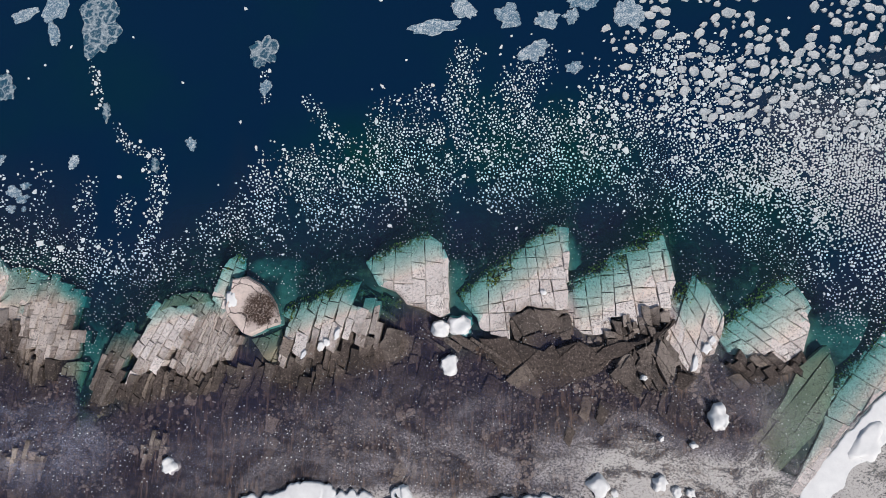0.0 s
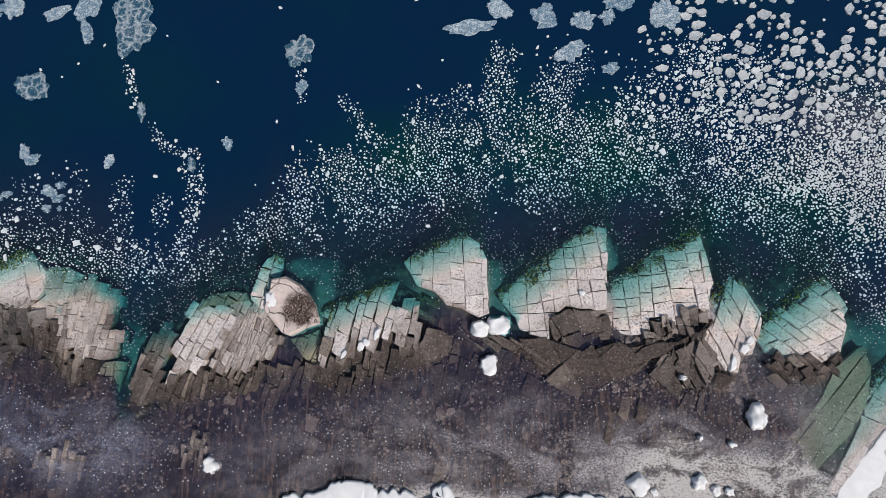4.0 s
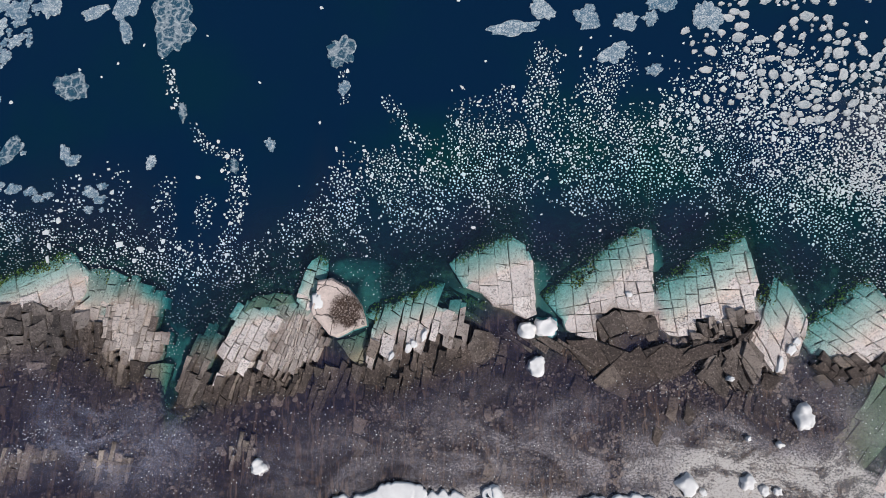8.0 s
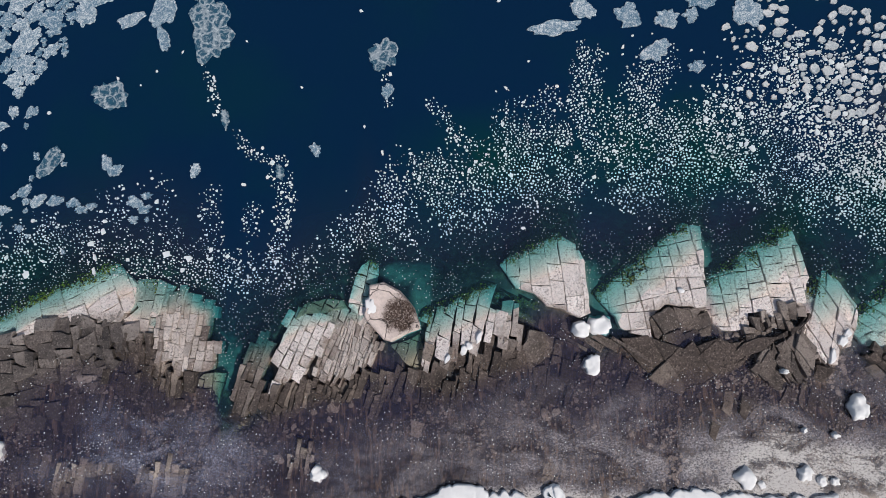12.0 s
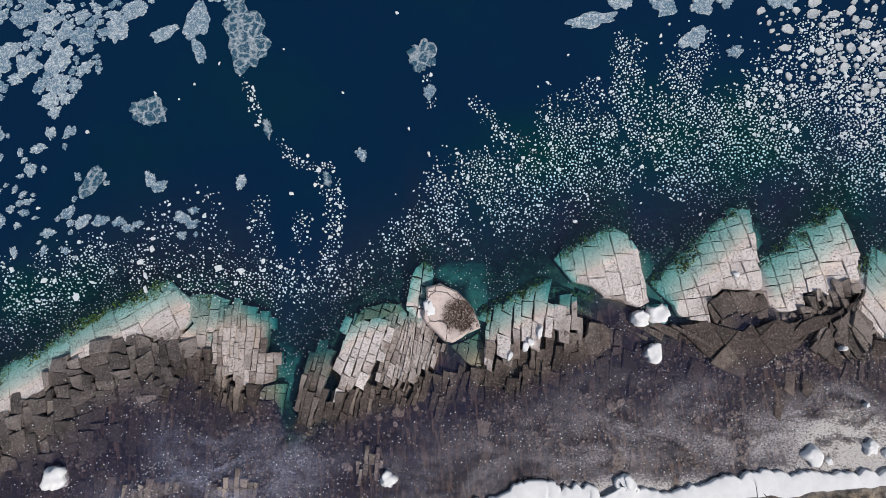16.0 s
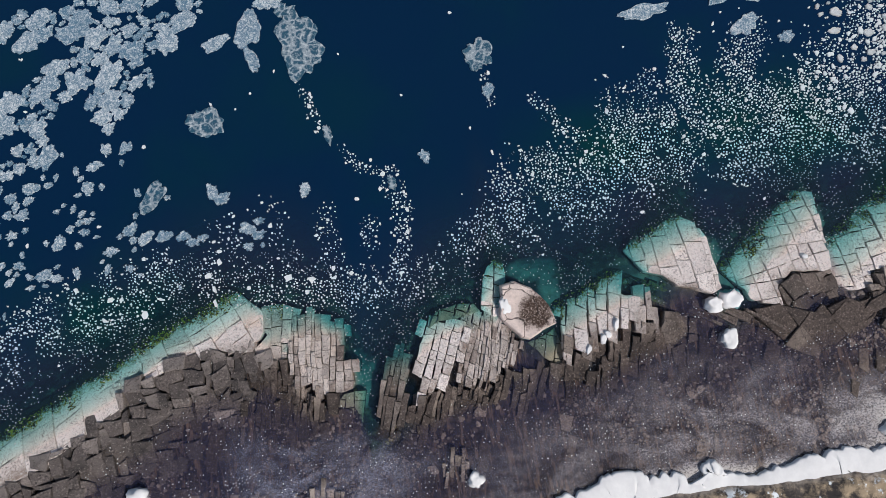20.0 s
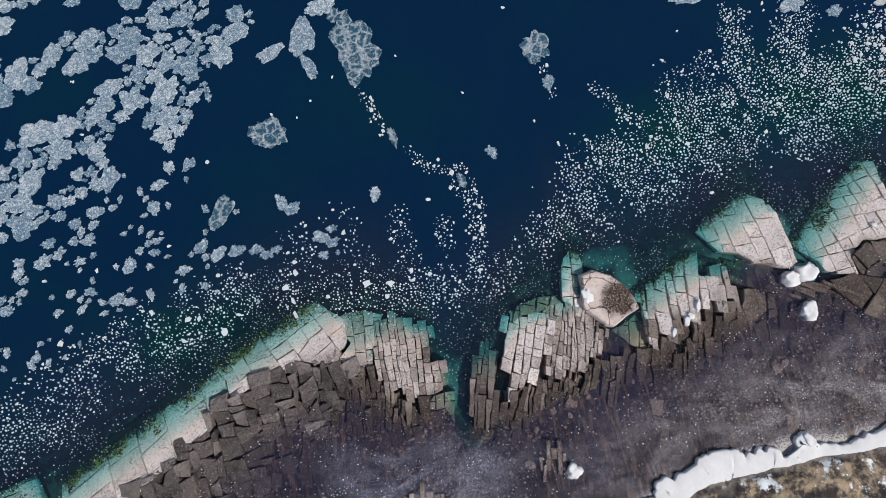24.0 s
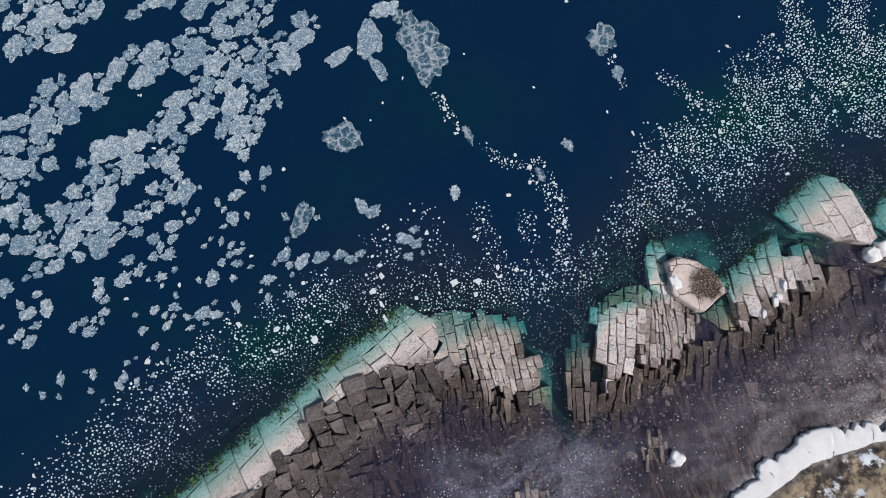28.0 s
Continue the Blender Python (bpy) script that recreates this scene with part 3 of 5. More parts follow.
         outline=[(26.9, 5.4), (28.1, 7.0), (30.6, 8.3), (32.2, 9.2), (34.1, 9.3), (35.3, 9.2), (36.0, 7.9), (36.4, 6.4), (35.8, 5.4), (36.0, 4.5), (35.3, 3.0), (34.8, 1.7), (32.9, 0.5), (30.0, 0.5), (27.6, 0.9), (27.1, 2.2), (26.9, 3.6)]),
    dict(label="brown rubble slabs sunk beside half-submerged slabs", mat="BROWN", run=-42, cross=35, u=0.648, v=1.32, brick=1, gap=0.072, rough=0.134, lift=0, water=(30.7, 2.4), dip=-80, slope=0.114,
         outline=[(27.5, 0.4), (32.9, 0.3), (34.8, 1.4), (33.9, -0.7), (31.4, -3.0), (27.8, -4.3), (26.5, -2.4)]),
    dict(label="smooth sunken rib of greenish beige rock", mat="MOSSY", lost=0.0, run=52, cross=-34, u=2.6, v=7.0, brick=1, gap=0.02, rough=0.06, lift=6.0, water=(38.0, 3.0), dip=232, slope=0.004,
         outline=RIB),
    dict(label="submerged ledge of joined slabs beside the ice foot", mat="PALE", run=50, cross=-38, u=1.93, v=2.33, brick=0.5, gap=0.0744, rough=0.063, lift=0.6, water=(39.6, -4.0), dip=135, slope=0.285,
         outline=[(39.5, 1.7), (41.4, 2.9), (43.7, 3.6), (48.1, 4.8), (47.5, 0.7), (43.0, -2.4), (40.0, -4.8), (37.3, -7.7), (35.3, -10.5), (32.9, -13.1), (32.0, -12.8), (34.3, -9.4), (36.8, -6.0), (38.4, -2.5), (38.3, -0.3)]),
    dict(label="short row of tan column stubs standing out of the lagoon", mat="GREY", lost=0.12, run=80, cross=-10, u=0.62, v=1.5, brick=1, gap=0.08, rough=0.16, lift=0, water=(-59, -9.0), dip=-80, slope=0.06,
         outline=[(-64.2, -10.8), (-61.5, -10.2), (-59.0, -9.6), (-56.6, -9.0), (-56.4, -10.6), (-59.2, -11.4), (-61.6, -12.6), (-64.0, -13.0)]),
    dict(label="short row of tan column stubs standing out of the lagoon", mat="GREY", lost=0.12, run=80, cross=-10, u=0.62, v=1.5, brick=1, gap=0.08, rough=0.16, lift=0, water=(-52, -9.6), dip=-80, slope=0.06,
         outline=[(-54.5, -10.4), (-51.6, -10.2), (-49.0, -9.8), (-48.6, -11.6), (-49.4, -13.4), (-52.0, -12.4), (-54.2, -12.4)]),
    dict(label="short row of tan column stubs standing out of the lagoon", mat="GREY", lost=0.12, run=80, cross=-10, u=0.62, v=1.5, brick=1, gap=0.08, rough=0.16, lift=0, water=(-36, -8.2), dip=-80, slope=0.06,
         outline=[(-37.9, -9.6), (-36.0, -8.6), (-34.7, -8.4), (-34.9, -10.0), (-36.4, -11.0), (-37.7, -11.3)]),
    dict(label="field of dark column stubs on the lagoon floor", mat="BROWN", lost=0.4, run=82, cross=-8, u=1.0, v=2.2, brick=1, gap=0.16, rough=0.2, lift=0, water=(-58, 0), dip=-80, slope=0.045,
         outline=[(-76, -5), (-66, -1), (-58, 3), (-50, 1.5), (-46.5, -4), (-44, -7), (-44, -10), (-54, -8), (-64, -9), (-78, -12)]),
    dict(label="dark worn columns rising from the lagoon floor", mat="BROWN", lost=0.4, run=72, cross=-18, u=0.9, v=2.3, brick=1, gap=0.16, rough=0.2, lift=0, water=(-26, -1), dip=-80, slope=0.045,
         outline=[(-23.5, 1.2), (-22, 1.8), (-14, -1), (-6, -2.5), (-4.5, -5.5), (-14, -6.5), (-24, -5.5)]),
    dict(label="broken brown rock floor below a ledge", mat="BROWN", lost=0.4, run=64, cross=-26, u=1.1, v=1.7, brick=1, gap=0.18, rough=0.225, lift=1.5, water=(6, -1.5), dip=-85, slope=0.08,
         outline=[(-5, 1.8), (1, 0.2), (5, -1.5), (12, -2.6), (19, -2.2), (23, -1), (22, -5.5), (10, -7.5), (-5, -6.5)]),
]


for label, lost, run, u, v, outline in (
        ("scattered sunken brown slabs on the lagoon floor", 0.86, 72, 1.1, 2.2, [(-44, -14.5), (-44, -8), (-33, -5.5), (-22, -5), (-6, -6.5), (2, -8), (4, -14), (-16, -13), (-30, -16)]),
        ("sparse sunken brown columns below the scales", 0.84, 84, 0.9, 2.0, [(-82, -16), (-80, -9), (-62, -8), (-46, -9), (-46, -16), (-62, -20)]),
        ("broken brown slabs under the shallow eastern lagoon", 0.74, 60, 1.0, 1.6, [(4, -10), (8, -4), (22, -4), (30, -4), (32, -9), (22, -11)])):
    LEDGES.append(dict(label=label, mat="BROWN", floor=True, lost=lost, run=run, cross=run - 90, u=u, v=v, brick=1, gap=0.12, rough=0.12, lift=0, water=(0, 0), dip=0, slope=0.01, outline=outline))


def widened(ledge):
    """The outline of a ledge, carried on down its dip under the water."""
    if ledge["mat"] != "PALE" or ledge["slope"] < 0.1:
        return ledge["outline"]
    (wx, wy), way = ledge["water"], radians(ledge["dip"])
    got = []
    for x, y in ledge["outline"]:
        more = min(0.9 * max((x - wx) * math.cos(way) + (y - wy) * math.sin(way) + ledge["lift"] - 0.8, 0), 3.2)
        got.append((x + more * math.cos(way), y + more * math.sin(way)))
    return got


for ledge in LEDGES:
    ledge["outline"] = widened(ledge)
    ledge["fall"] = ledge["mat"] in ("BROWN", "SLATE") or "fall" in ledge

# How far landward of the bare ledges a place lies, on a grid of quarter metres.
LEE_X, LEE_Y = np.arange(-135, 70, 0.25), np.arange(-22, 30, 0.25)
lee_x, lee_y = np.meshgrid(LEE_X, LEE_Y)
LEE = np.full(lee_x.shape, 60.0)
for ledge in LEDGES:
    if ledge["mat"] in ("PALE", "TAN"):
        rim = off_line(lee_x, lee_y, ledge["outline"] + ledge["outline"][:1])
        LEE = np.minimum(LEE, np.where(inside(lee_x, lee_y, ledge["outline"]), -rim, rim))


def lee(x, y):
    i = np.clip(((np.asarray(x) + 135) / 0.25).round().astype(int), 0, len(LEE_X) - 1)
    j = np.clip(((np.asarray(y) + 22) / 0.25).round().astype(int), 0, len(LEE_Y) - 1)
    return LEE[j, i]


def plane_height(ledge, x, y):
    if "floor" in ledge:
        return floor_height(x, y)
    if ledge["fall"]:
        under = 0.45 * np.clip(lee(x, y), -3, 0)      # passes below the bare slabs
        d = np.clip(lee(x, y), 0, 30)
        return under + np.maximum(0.64 - ledge.get("drop", 0.31) * d, -0.34 - 0.03 * d) + 0.08 * soft_noise(x, y, 2.5, 17)
    (wx, wy), way = ledge["water"], radians(ledge["dip"])
    out = (x - wx) * math.cos(way) + (y - wy) * math.sin(way) + ledge["lift"]
    return np.minimum(-ledge["slope"] * out, 0.80) - (0.022 if ledge["mat"] == "PALE" else 0.018) * np.clip(out, 0, 8 if ledge["mat"] == "PALE" else 4) ** 2


def floor_height(x, y):
    return bed_height(x, y) + 0.08


def weathering(ledge, x, y):
    """How old and dark the face is: fresh and pale on the dip slopes, dark on the broken lee side."""
    d = lee(x, y)
    if ledge["fall"]:
        return np.clip(ledge.get("old", 0.50) + ledge.get("drop", 0.31) * d, 0, 0.7 if "floor" in ledge else 1)
    (wx, wy), way = ledge["water"], radians(ledge["dip"])
    out = (x - wx) * math.cos(way) + (y - wy) * math.sin(way) + ledge["lift"]
    rim = 0.52 * np.clip(1 + d / 1.5, 0, 1.5) * np.clip(-out / 1.5, 0, 1)
    return np.clip(ledge.get("old", -0.12 if ledge["mat"] == "PALE" else 0.12 if ledge["mat"] == "TAN" else 0.4) + rim, -0.4, 1)


def bed_height(x, y):
    x, y = np.asarray(x, float), np.asarray(y, float)
    out, land = y - outer_y(x), shore_y(x) - y
    lagoon = -0.62 + 0.10 * soft_noise(x, y, 6, 1) + 0.09 * soft_noise(x, y, 2.1, 2)
    lagoon = lagoon + 0.34 * np.clip(1.5 - np.hypot((x - 15) / 13, (y + 5) / 6), 0, 1) + 0.12 * np.clip(1.4 - np.hypot((x + 8) / 14, (y + 8) / 5), 0, 1)
    rise = np.clip(1 - (y - shore_y(x)) / 9.0, 0, 1)
    lagoon = lagoon * (1 - rise) + (-0.10) * rise
    sea = -1.45 - 0.10 * np.clip(out + 2, 0, 4) - 8.5 * (1 - np.exp(-np.clip(out - 2, 0, None) / 11.0)) - 0.02 * np.clip(out, 0, 400) + 0.25 * soft_noise(x, y, 9, 3)
    k = np.clip((out + 9.0) / 4.0, 0, 1)
    z = lagoon * (1 - k) + sea * k
    up = np.clip(land, 0, None)
    rocky = 0.5 * soft_noise(x, y, 3.1, 4) + 0.3 * soft_noise(x, y, 1.1, 5)
    hill = 0.35 + 0.22 * np.minimum(up, 60) + 0.01 * up + rocky * np.clip(up / 4, 0, 1)
    k = np.clip(up / 2.0, 0, 1)
    return z * (1 - k) + hill * k


def top_height(x, y):
    """The height of the ground with the tilted ledges on it."""
    z = bed_height(x, y)
    for ledge in LEDGES:
        z = np.where(inside(x, y, ledge["outline"]), np.maximum(z, plane_height(ledge, x, y)), z)
    return z


# ---- ground and water ----
FAR = [200, 320, 600, 1200, 2800]
GRID_X = np.r_[-62 - np.array(FAR[::-1]), np.arange(-130, 80.01, 0.5), np.array(FAR) - 62]
GRID_Y = np.r_[-np.array(FAR[::-1]), np.arange(-40, 90.01, 0.5), np.array(FAR)]


def sheet(name, height, material, attribute=""):
    gx, gy = np.meshgrid(GRID_X, GRID_Y)
    wide, rows = len(GRID_X), len(GRID_Y)
    z = height(gx, gy) if height else np.zeros_like(gx)
    verts = np.stack([gx, gy, z], -1).reshape(-1, 3)
    i = (np.arange(rows - 1)[:, None] * wide + np.arange(wide - 1)).ravel()
    faces = np.stack([i, i + 1, i + wide + 1, i + wide], 1)
    me = bpy.data.meshes.new(name)
    me.from_pydata(verts.tolist(), [], faces.tolist())
    me.materials.append(material)
    me.shade_smooth()
    return new(name, me), gx, gy


ground, _, _ = sheet("ground", bed_height, BED)
tagged(ground, "dark brown stony seabed rising to a rocky snow-patched shore", "ground", kind="structure")
SANDY = [(-24.4, 11.3, 2.6, 1.2), (-22.6, 8.6, 0.9, 2.0), (39.6, 3.6, 3.0, 2.2), (10.9, 12.2, 0.7, 2.0), (-45.2, 1.6, 1.2, 2.4), (-2.4, 8.0, 1.2, 3.0), (-12.6, 7.9, 2.4, 0.6)]
gx, gy = np.meshgrid(GRID_X, GRID_Y)
sand = np.zeros_like(gx)
for sx, sy, sr, st in SANDY:
    sand = np.maximum(sand, np.clip(1.4 - np.hypot((gx - sx) / sr, (gy - sy) / st) + 0.35 * soft_noise(gx, gy, 1.5, 40), 0, 0.38))
for ledge in LEDGES:
    if ledge["mat"] == "PALE":
        off = np.where(inside(gx, gy, ledge["outline"]), 0, off_line(gx, gy, ledge["outline"] + ledge["outline"][:1]))
        near = np.clip(1.15 - off / 2.0 + 0.5 * soft_noise(gx, gy, 1.8, 43), 0, 1) * np.clip((outer_y(gx) - gy + 0.6) / 1.5, 0, 1)
        sand = np.maximum(sand, 0.12 * near)
ground.data.attributes.new("sand", "FLOAT", "POINT").data.foreach_set("value", sand.astype(np.float32).ravel())
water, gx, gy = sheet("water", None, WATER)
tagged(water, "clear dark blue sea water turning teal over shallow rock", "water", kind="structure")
# depth of bed and ledges, baked into the sheet to set its colour and transparency
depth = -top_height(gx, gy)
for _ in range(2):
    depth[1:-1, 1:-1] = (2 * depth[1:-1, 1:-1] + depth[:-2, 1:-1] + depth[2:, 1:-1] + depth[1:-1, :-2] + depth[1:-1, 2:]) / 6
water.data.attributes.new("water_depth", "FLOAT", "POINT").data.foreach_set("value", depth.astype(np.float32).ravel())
silt = np.clip((outer_y(gx) - gy - 5.5) / 4.0, 0, 1) * np.clip((33 - gx) / 4, 0, 1)
water.data.attributes.new("silt", "FLOAT", "POINT").data.foreach_set("value", silt.astype(np.float32).ravel())
bloom = np.zeros_like(gx)
for bx, by, br, bt in [(5, 24, 20, 7.5), (-14, 25, 11, 7), (30, 17, 12, 8), (-72, 12, 9, 4)]:      # green plankton along the ice belts
    bloom = np.maximum(bloom, np.clip(1.25 - np.hypot((gx - bx) / br, (gy - by) / bt) + 0.3 * soft_noise(gx, gy, 5, 44), 0, 1))
water.data.attributes.new("bloom", "FLOAT", "POINT").data.foreach_set("value", bloom.astype(np.float32).ravel())
water.visible_shadow = False      # lets the sun through to the bed


# ---- rock ledges ----
MATS = dict(PALE=PALE, BROWN=BROWN, SLATE=SLATE, TAN=TAN, GREY=GREY, MOSSY=MOSSY)


def clip(outline, quad):
    """The part of an outline that lies in a four-cornered cell (corners anticlockwise)."""
    got = [np.array(p, float) for p in outline]
    for a, b in zip(quad, np.roll(quad, -1, axis=0)):
        side = [(b[0] - a[0]) * (p[1] - a[1]) - (b[1] - a[1]) * (p[0] - a[0]) for p in got]
        cut = []
        for p, q, s, t in zip(got, got[1:] + got[:1], side, side[1:] + side[:1]):
            if s >= 0:
                cut.append(p)
            if (s >= 0) != (t >= 0):
                cut.append(p + (q - p) * (s / (s - t)))
        got = cut
        if len(got) < 3:
            return []
    return got


def roughened(pts, rng, step, amount):
    """The same outline with its edges broken into short uneven pieces."""
    out = []
    for a, b in zip(pts, pts[1:] + pts[:1]):
        n = max(1, min(4, int(np.linalg.norm(b - a) / step)))
        across = np.array((a[1] - b[1], b[0] - a[0])) / (np.linalg.norm(b - a) + 1e-6)
        out.append(a)
        for k in range(1, n):
            out.append(a + (b - a) * (k + rng.uniform(-0.2, 0.2)) / n + across * rng.gauss(0, amount))
    return out


def slab_mesh(pts, height, low, material, wear, gap):
    """A joint-bounded block: worn upper edge, a flat or hollow top, sides down to the bed."""
    c = np.array(pts)
    mid, n = c.mean(0), len(c)
    away = mid - c
    dist = np.linalg.norm(away, axis=1)[:, None] + 1e-6
    away /= dist
    edge = c + away * np.minimum(gap * 0.5, 0.2 * dist)
    top = c + away * np.minimum(gap * 0.5 + wear * 1.4, 0.4 * dist)
    rows = [np.column_stack([top, height(top)]), np.column_stack([edge, height(edge) - wear]), np.column_stack([edge, np.full(n, low)])]
    faces = [list(range(n))]
    for k in range(n):
        j = (k + 1) % n
        faces += [[k, n + k, n + j, j], [n + k, 2 * n + k, 2 * n + j, n + j]]
    return np.concatenate(rows), faces


def build_ledge(ledge, rng):
    outline = ledge["outline"]
    along = np.array((math.cos(radians(ledge["run"])), math.sin(radians(ledge["run"]))))
    cross = np.array((math.cos(radians(ledge["cross"])), math.sin(radians(ledge["cross"]))))
    skewed = np.column_stack([cross, along])
    if np.linalg.det(skewed) < 0:
        cross, skewed = -cross, np.column_stack([-cross, along])
    xy = np.array(outline)
    centre = xy.mean(0)
    base = new("rock_ledge")
    base.location = (*centre, 0)
    tagged(base, ledge["label"], "rock ledge", "rock ledges along the shore")
    us, vs = np.linalg.solve(skewed, (xy - centre).T)
    material, count = MATS[ledge["mat"]], 0
    kind = "block" if ledge["mat"] in ("BROWN", "SLATE") else "column" if ledge["u"] < 1.2 else "slab"
    ragged = ledge["u"] < 1.2 or kind == "block" and ledge["u"] < 2      # columns end unevenly, large slabs on clean joints

    def joints(low, high, step):
        at, got = low - step * rng.uniform(0.2, 1.0), []
        while at < high + step:
            got.append(at)
            at += step * rng.uniform(0.6, 1.45)
        return got + [at]

    lines = joints(us.min(), us.max(), ledge["u"])
    lean = [rng.gauss(0, 0.035) for _ in lines]
    shared = joints(vs.min(), vs.max(), ledge["v"])
    tilt_shared = [rng.gauss(0, 0.06) for _ in shared]
    for k in range(len(lines) - 1):
        own = rng.random() < ledge["brick"]
        rows = joints(vs.min(), vs.max(), ledge["v"]) if own else shared
        tilt = [rng.gauss(0, 0.10) for _ in rows] if own else tilt_shared
        for j in range(len(rows) - 1):
            def corner(i, r):
                v = rows[r] + tilt[r] * (lines[i] - us.mean() if not own else lines[i] - lines[k])
                return centre + skewed @ np.array((lines[i] + lean[i] * (v - vs.mean()), v))
            quad = np.array([corner(k, j), corner(k + 1, j), corner(k + 1, j + 1), corner(k, j + 1)])
            if ragged:
                at = quad.mean(0)
                within = inside(at[0] + np.zeros(2), at[1] - np.array((0, 0.5 if ledge["u"] < 1.2 else 0.05)), outline)
                pts = list(quad) if within.any() and rng.random() > ledge.get("lost", 0.0) else []
            else:
                pts = clip(outline, quad)
            if len(pts) < 3:
                continue
            if kind != "slab" and ledge["u"] < 2:      # worn lower ends: rounded, narrower scales
                south, squeeze = quad[:, 1].mean(), (0.20 if kind == "block" else 0.16) * rng.uniform(0.4, 1.3)
                pts = [q + np.array((quad[:, 0].mean() - q[0], 0)) * squeeze * (q[1] < south) for q in pts]
            bend = 0.10 if kind == "slab" else 0.34 if ledge["fall"] else 0.16
            pts = [q + bend * np.array((float(soft_noise(q[0], q[1], 1.5, 81)), float(soft_noise(q[0], q[1], 1.5, 82)))) for q in pts]
            if ledge["fall"]:      # broken scales: uneven corners, overlapping their neighbours
                pts = [q + np.array((rng.gauss(0, 0.11), rng.gauss(0, 0.14))) * min(ledge["u"], 1.6) for q in pts]
                pts = [q + (q - quad.mean(0)) * 0.06 for q in pts]
            p = np.array(pts)
            area = 0.5 * abs(np.dot(p[:, 0], np.roll(p[:, 1], -1)) - np.dot(p[:, 1], np.roll(p[:, 0], -1)))
            if area < 0.12:
                continue
            mid = p.mean(0)
            raise_by, sway = ledge["rough"] * rng.gauss(0, 0.8 if ledge["fall"] else 0.55), np.array((rng.gauss(0, 1), rng.gauss(0, 1))) * (0.015 + 0.25 * ledge["rough"])

            def height(q):
                return plane_height(ledge, q[:, 0] + centre[0], q[:, 1] + centre[1]) + raise_by + (q - (mid - centre)) @ sway + 0.05 * soft_noise(q[:, 0], q[:, 1], 0.7, count)
            local = roughened([q - centre for q in pts], rng, 0.55, 0.025 + 0.08 * ledge["rough"])
            me = mesh_of(kind, *slab_mesh(local, height, -2.2, material, rng.uniform(0.03, 0.08) if kind == "block" else rng.uniform(0.02, 0.06), (min(ledge["gap"], 0.06) * rng.uniform(0.2, 1.2) if ledge["fall"] else (max(ledge["gap"], 0.07) if ledge["u"] > 1.0 else 0.045) * rng.uniform(0.5, 1.8))), material)
            at = np.array([v.co[:2] for v in me.vertices]) + centre
            age = weathering(ledge, at[:, 0], at[:, 1]) + rng.gauss(0, 0.2)
            me.attributes.new("weather", "FLOAT", "POINT").data.foreach_set("value", age.astype(np.float32))
            part(kind, me, base)
            count += 1
    return count


rng = random.Random(4)
slab_total = [build_ledge(ledge, rng) for ledge in LEDGES]


# ---- the raised block with a dark mossy top ----
def build_islet():
    outline = [(-28.2, 9.6), (-26.6, 9.8), (-24.8, 8.8), (-23.9, 7.8), (-23.2, 6.7), (-22.7, 5.3), (-22.6, 4.6), (-24.2, 4.0), (-25.8, 3.3), (-26.7, 3.6), (-27.7, 4.7), (-28.6, 5.7), (-28.8, 6.3), (-28.3, 8.0)]
    n = Nodes("stained_rock")
    fine = n.noise(1.6, 8, 0.8)
    dist = n.tree.nodes.new("ShaderNodeVectorMath")
    dist.operation = "DISTANCE"
    n.put(dist.inputs[0], n.place)
    dist.inputs[1].default_value = (-24.7, 6.2, 1.0)
    patch = n.ramp(n.math("ADD", n.math("MULTIPLY", dist.outputs["Value"], 0.22), n.math("MULTIPLY", fine, 0.9)), 0.78, 1.0, 1.0, 0.0)
    patch = n.math("MULTIPLY", patch, n.ramp(n.noise(5, 6, 0.8), 0.34, 0.52, 0.3, 1.0))
    colour = n.mix(patch, n.mix(n.ramp(fine, 0.3, 0.7), (0.74, 0.60, 0.54), (0.50, 0.40, 0.36)), (0.05, 0.030, 0.022))
    crack = n.ramp(n.cells(0.34, "DISTANCE_TO_EDGE", n.tree_colour(0.7)), 0.0, 0.022, 0.85, 0.0)
    colour = n.mix(crack, colour, (0.03, 0.022, 0.02))
    mat = n.done(colour, 0.9, n.bump(n.math("SUBTRACT", fine, crack), 0.8, 0.2), 0.2)
    thing = new("rock_block")
    c = np.array(outline).mean(0)
    thing.location = (*c, 0)
    tagged(thing, "raised pale rock block with a dark mossy stain on top", "rock block")
    ring = [np.array(p) - c for p in outline]
    rows, verts, faces = [(1.06, -1.9), (1.05, 0.0), (1.0, 0.75), (0.95, 0.92), (0.7, 0.9), (0.35, 0.84)], [], []
    m = len(ring) * 3
    finering = []
    for a, b in zip(ring, ring[1:] + ring[:1]):
        finering += [a, a * 0.667 + b * 0.333, a * 0.333 + b * 0.667]
    for s, z in rows:
        for p in finering:
            q = p * s * (1 + 0.02 * float(soft_noise(p[0], p[1], 0.8, 3)))
            verts.append((q[0], q[1], z + 0.07 * float(soft_noise(q[0], q[1], 0.9, 6))))
    verts.append((0, 0, 0.82))
    for r in range(len(rows) - 1):
        for k in range(m):
            j = (k + 1) % m
            faces.append([r * m + k, r * m + j, (r + 1) * m + j, (r + 1) * m + k])
    for k in range(m):
        faces.append([(len(rows) - 1) * m + k, (len(rows) - 1) * m + (k + 1) % m, len(verts) - 1])
    part("block", mesh_of("block", verts, faces, mat), thing)
    cap = lump("ice_patch", 0.62, 0.95, 0.05, SNOW, 3.0, 0.5)
    ob = part("ice_patch", cap, thing, "white patch of ice on the rock")
    ob.location = (-2.2, 0.9, 0.9)


build_islet()


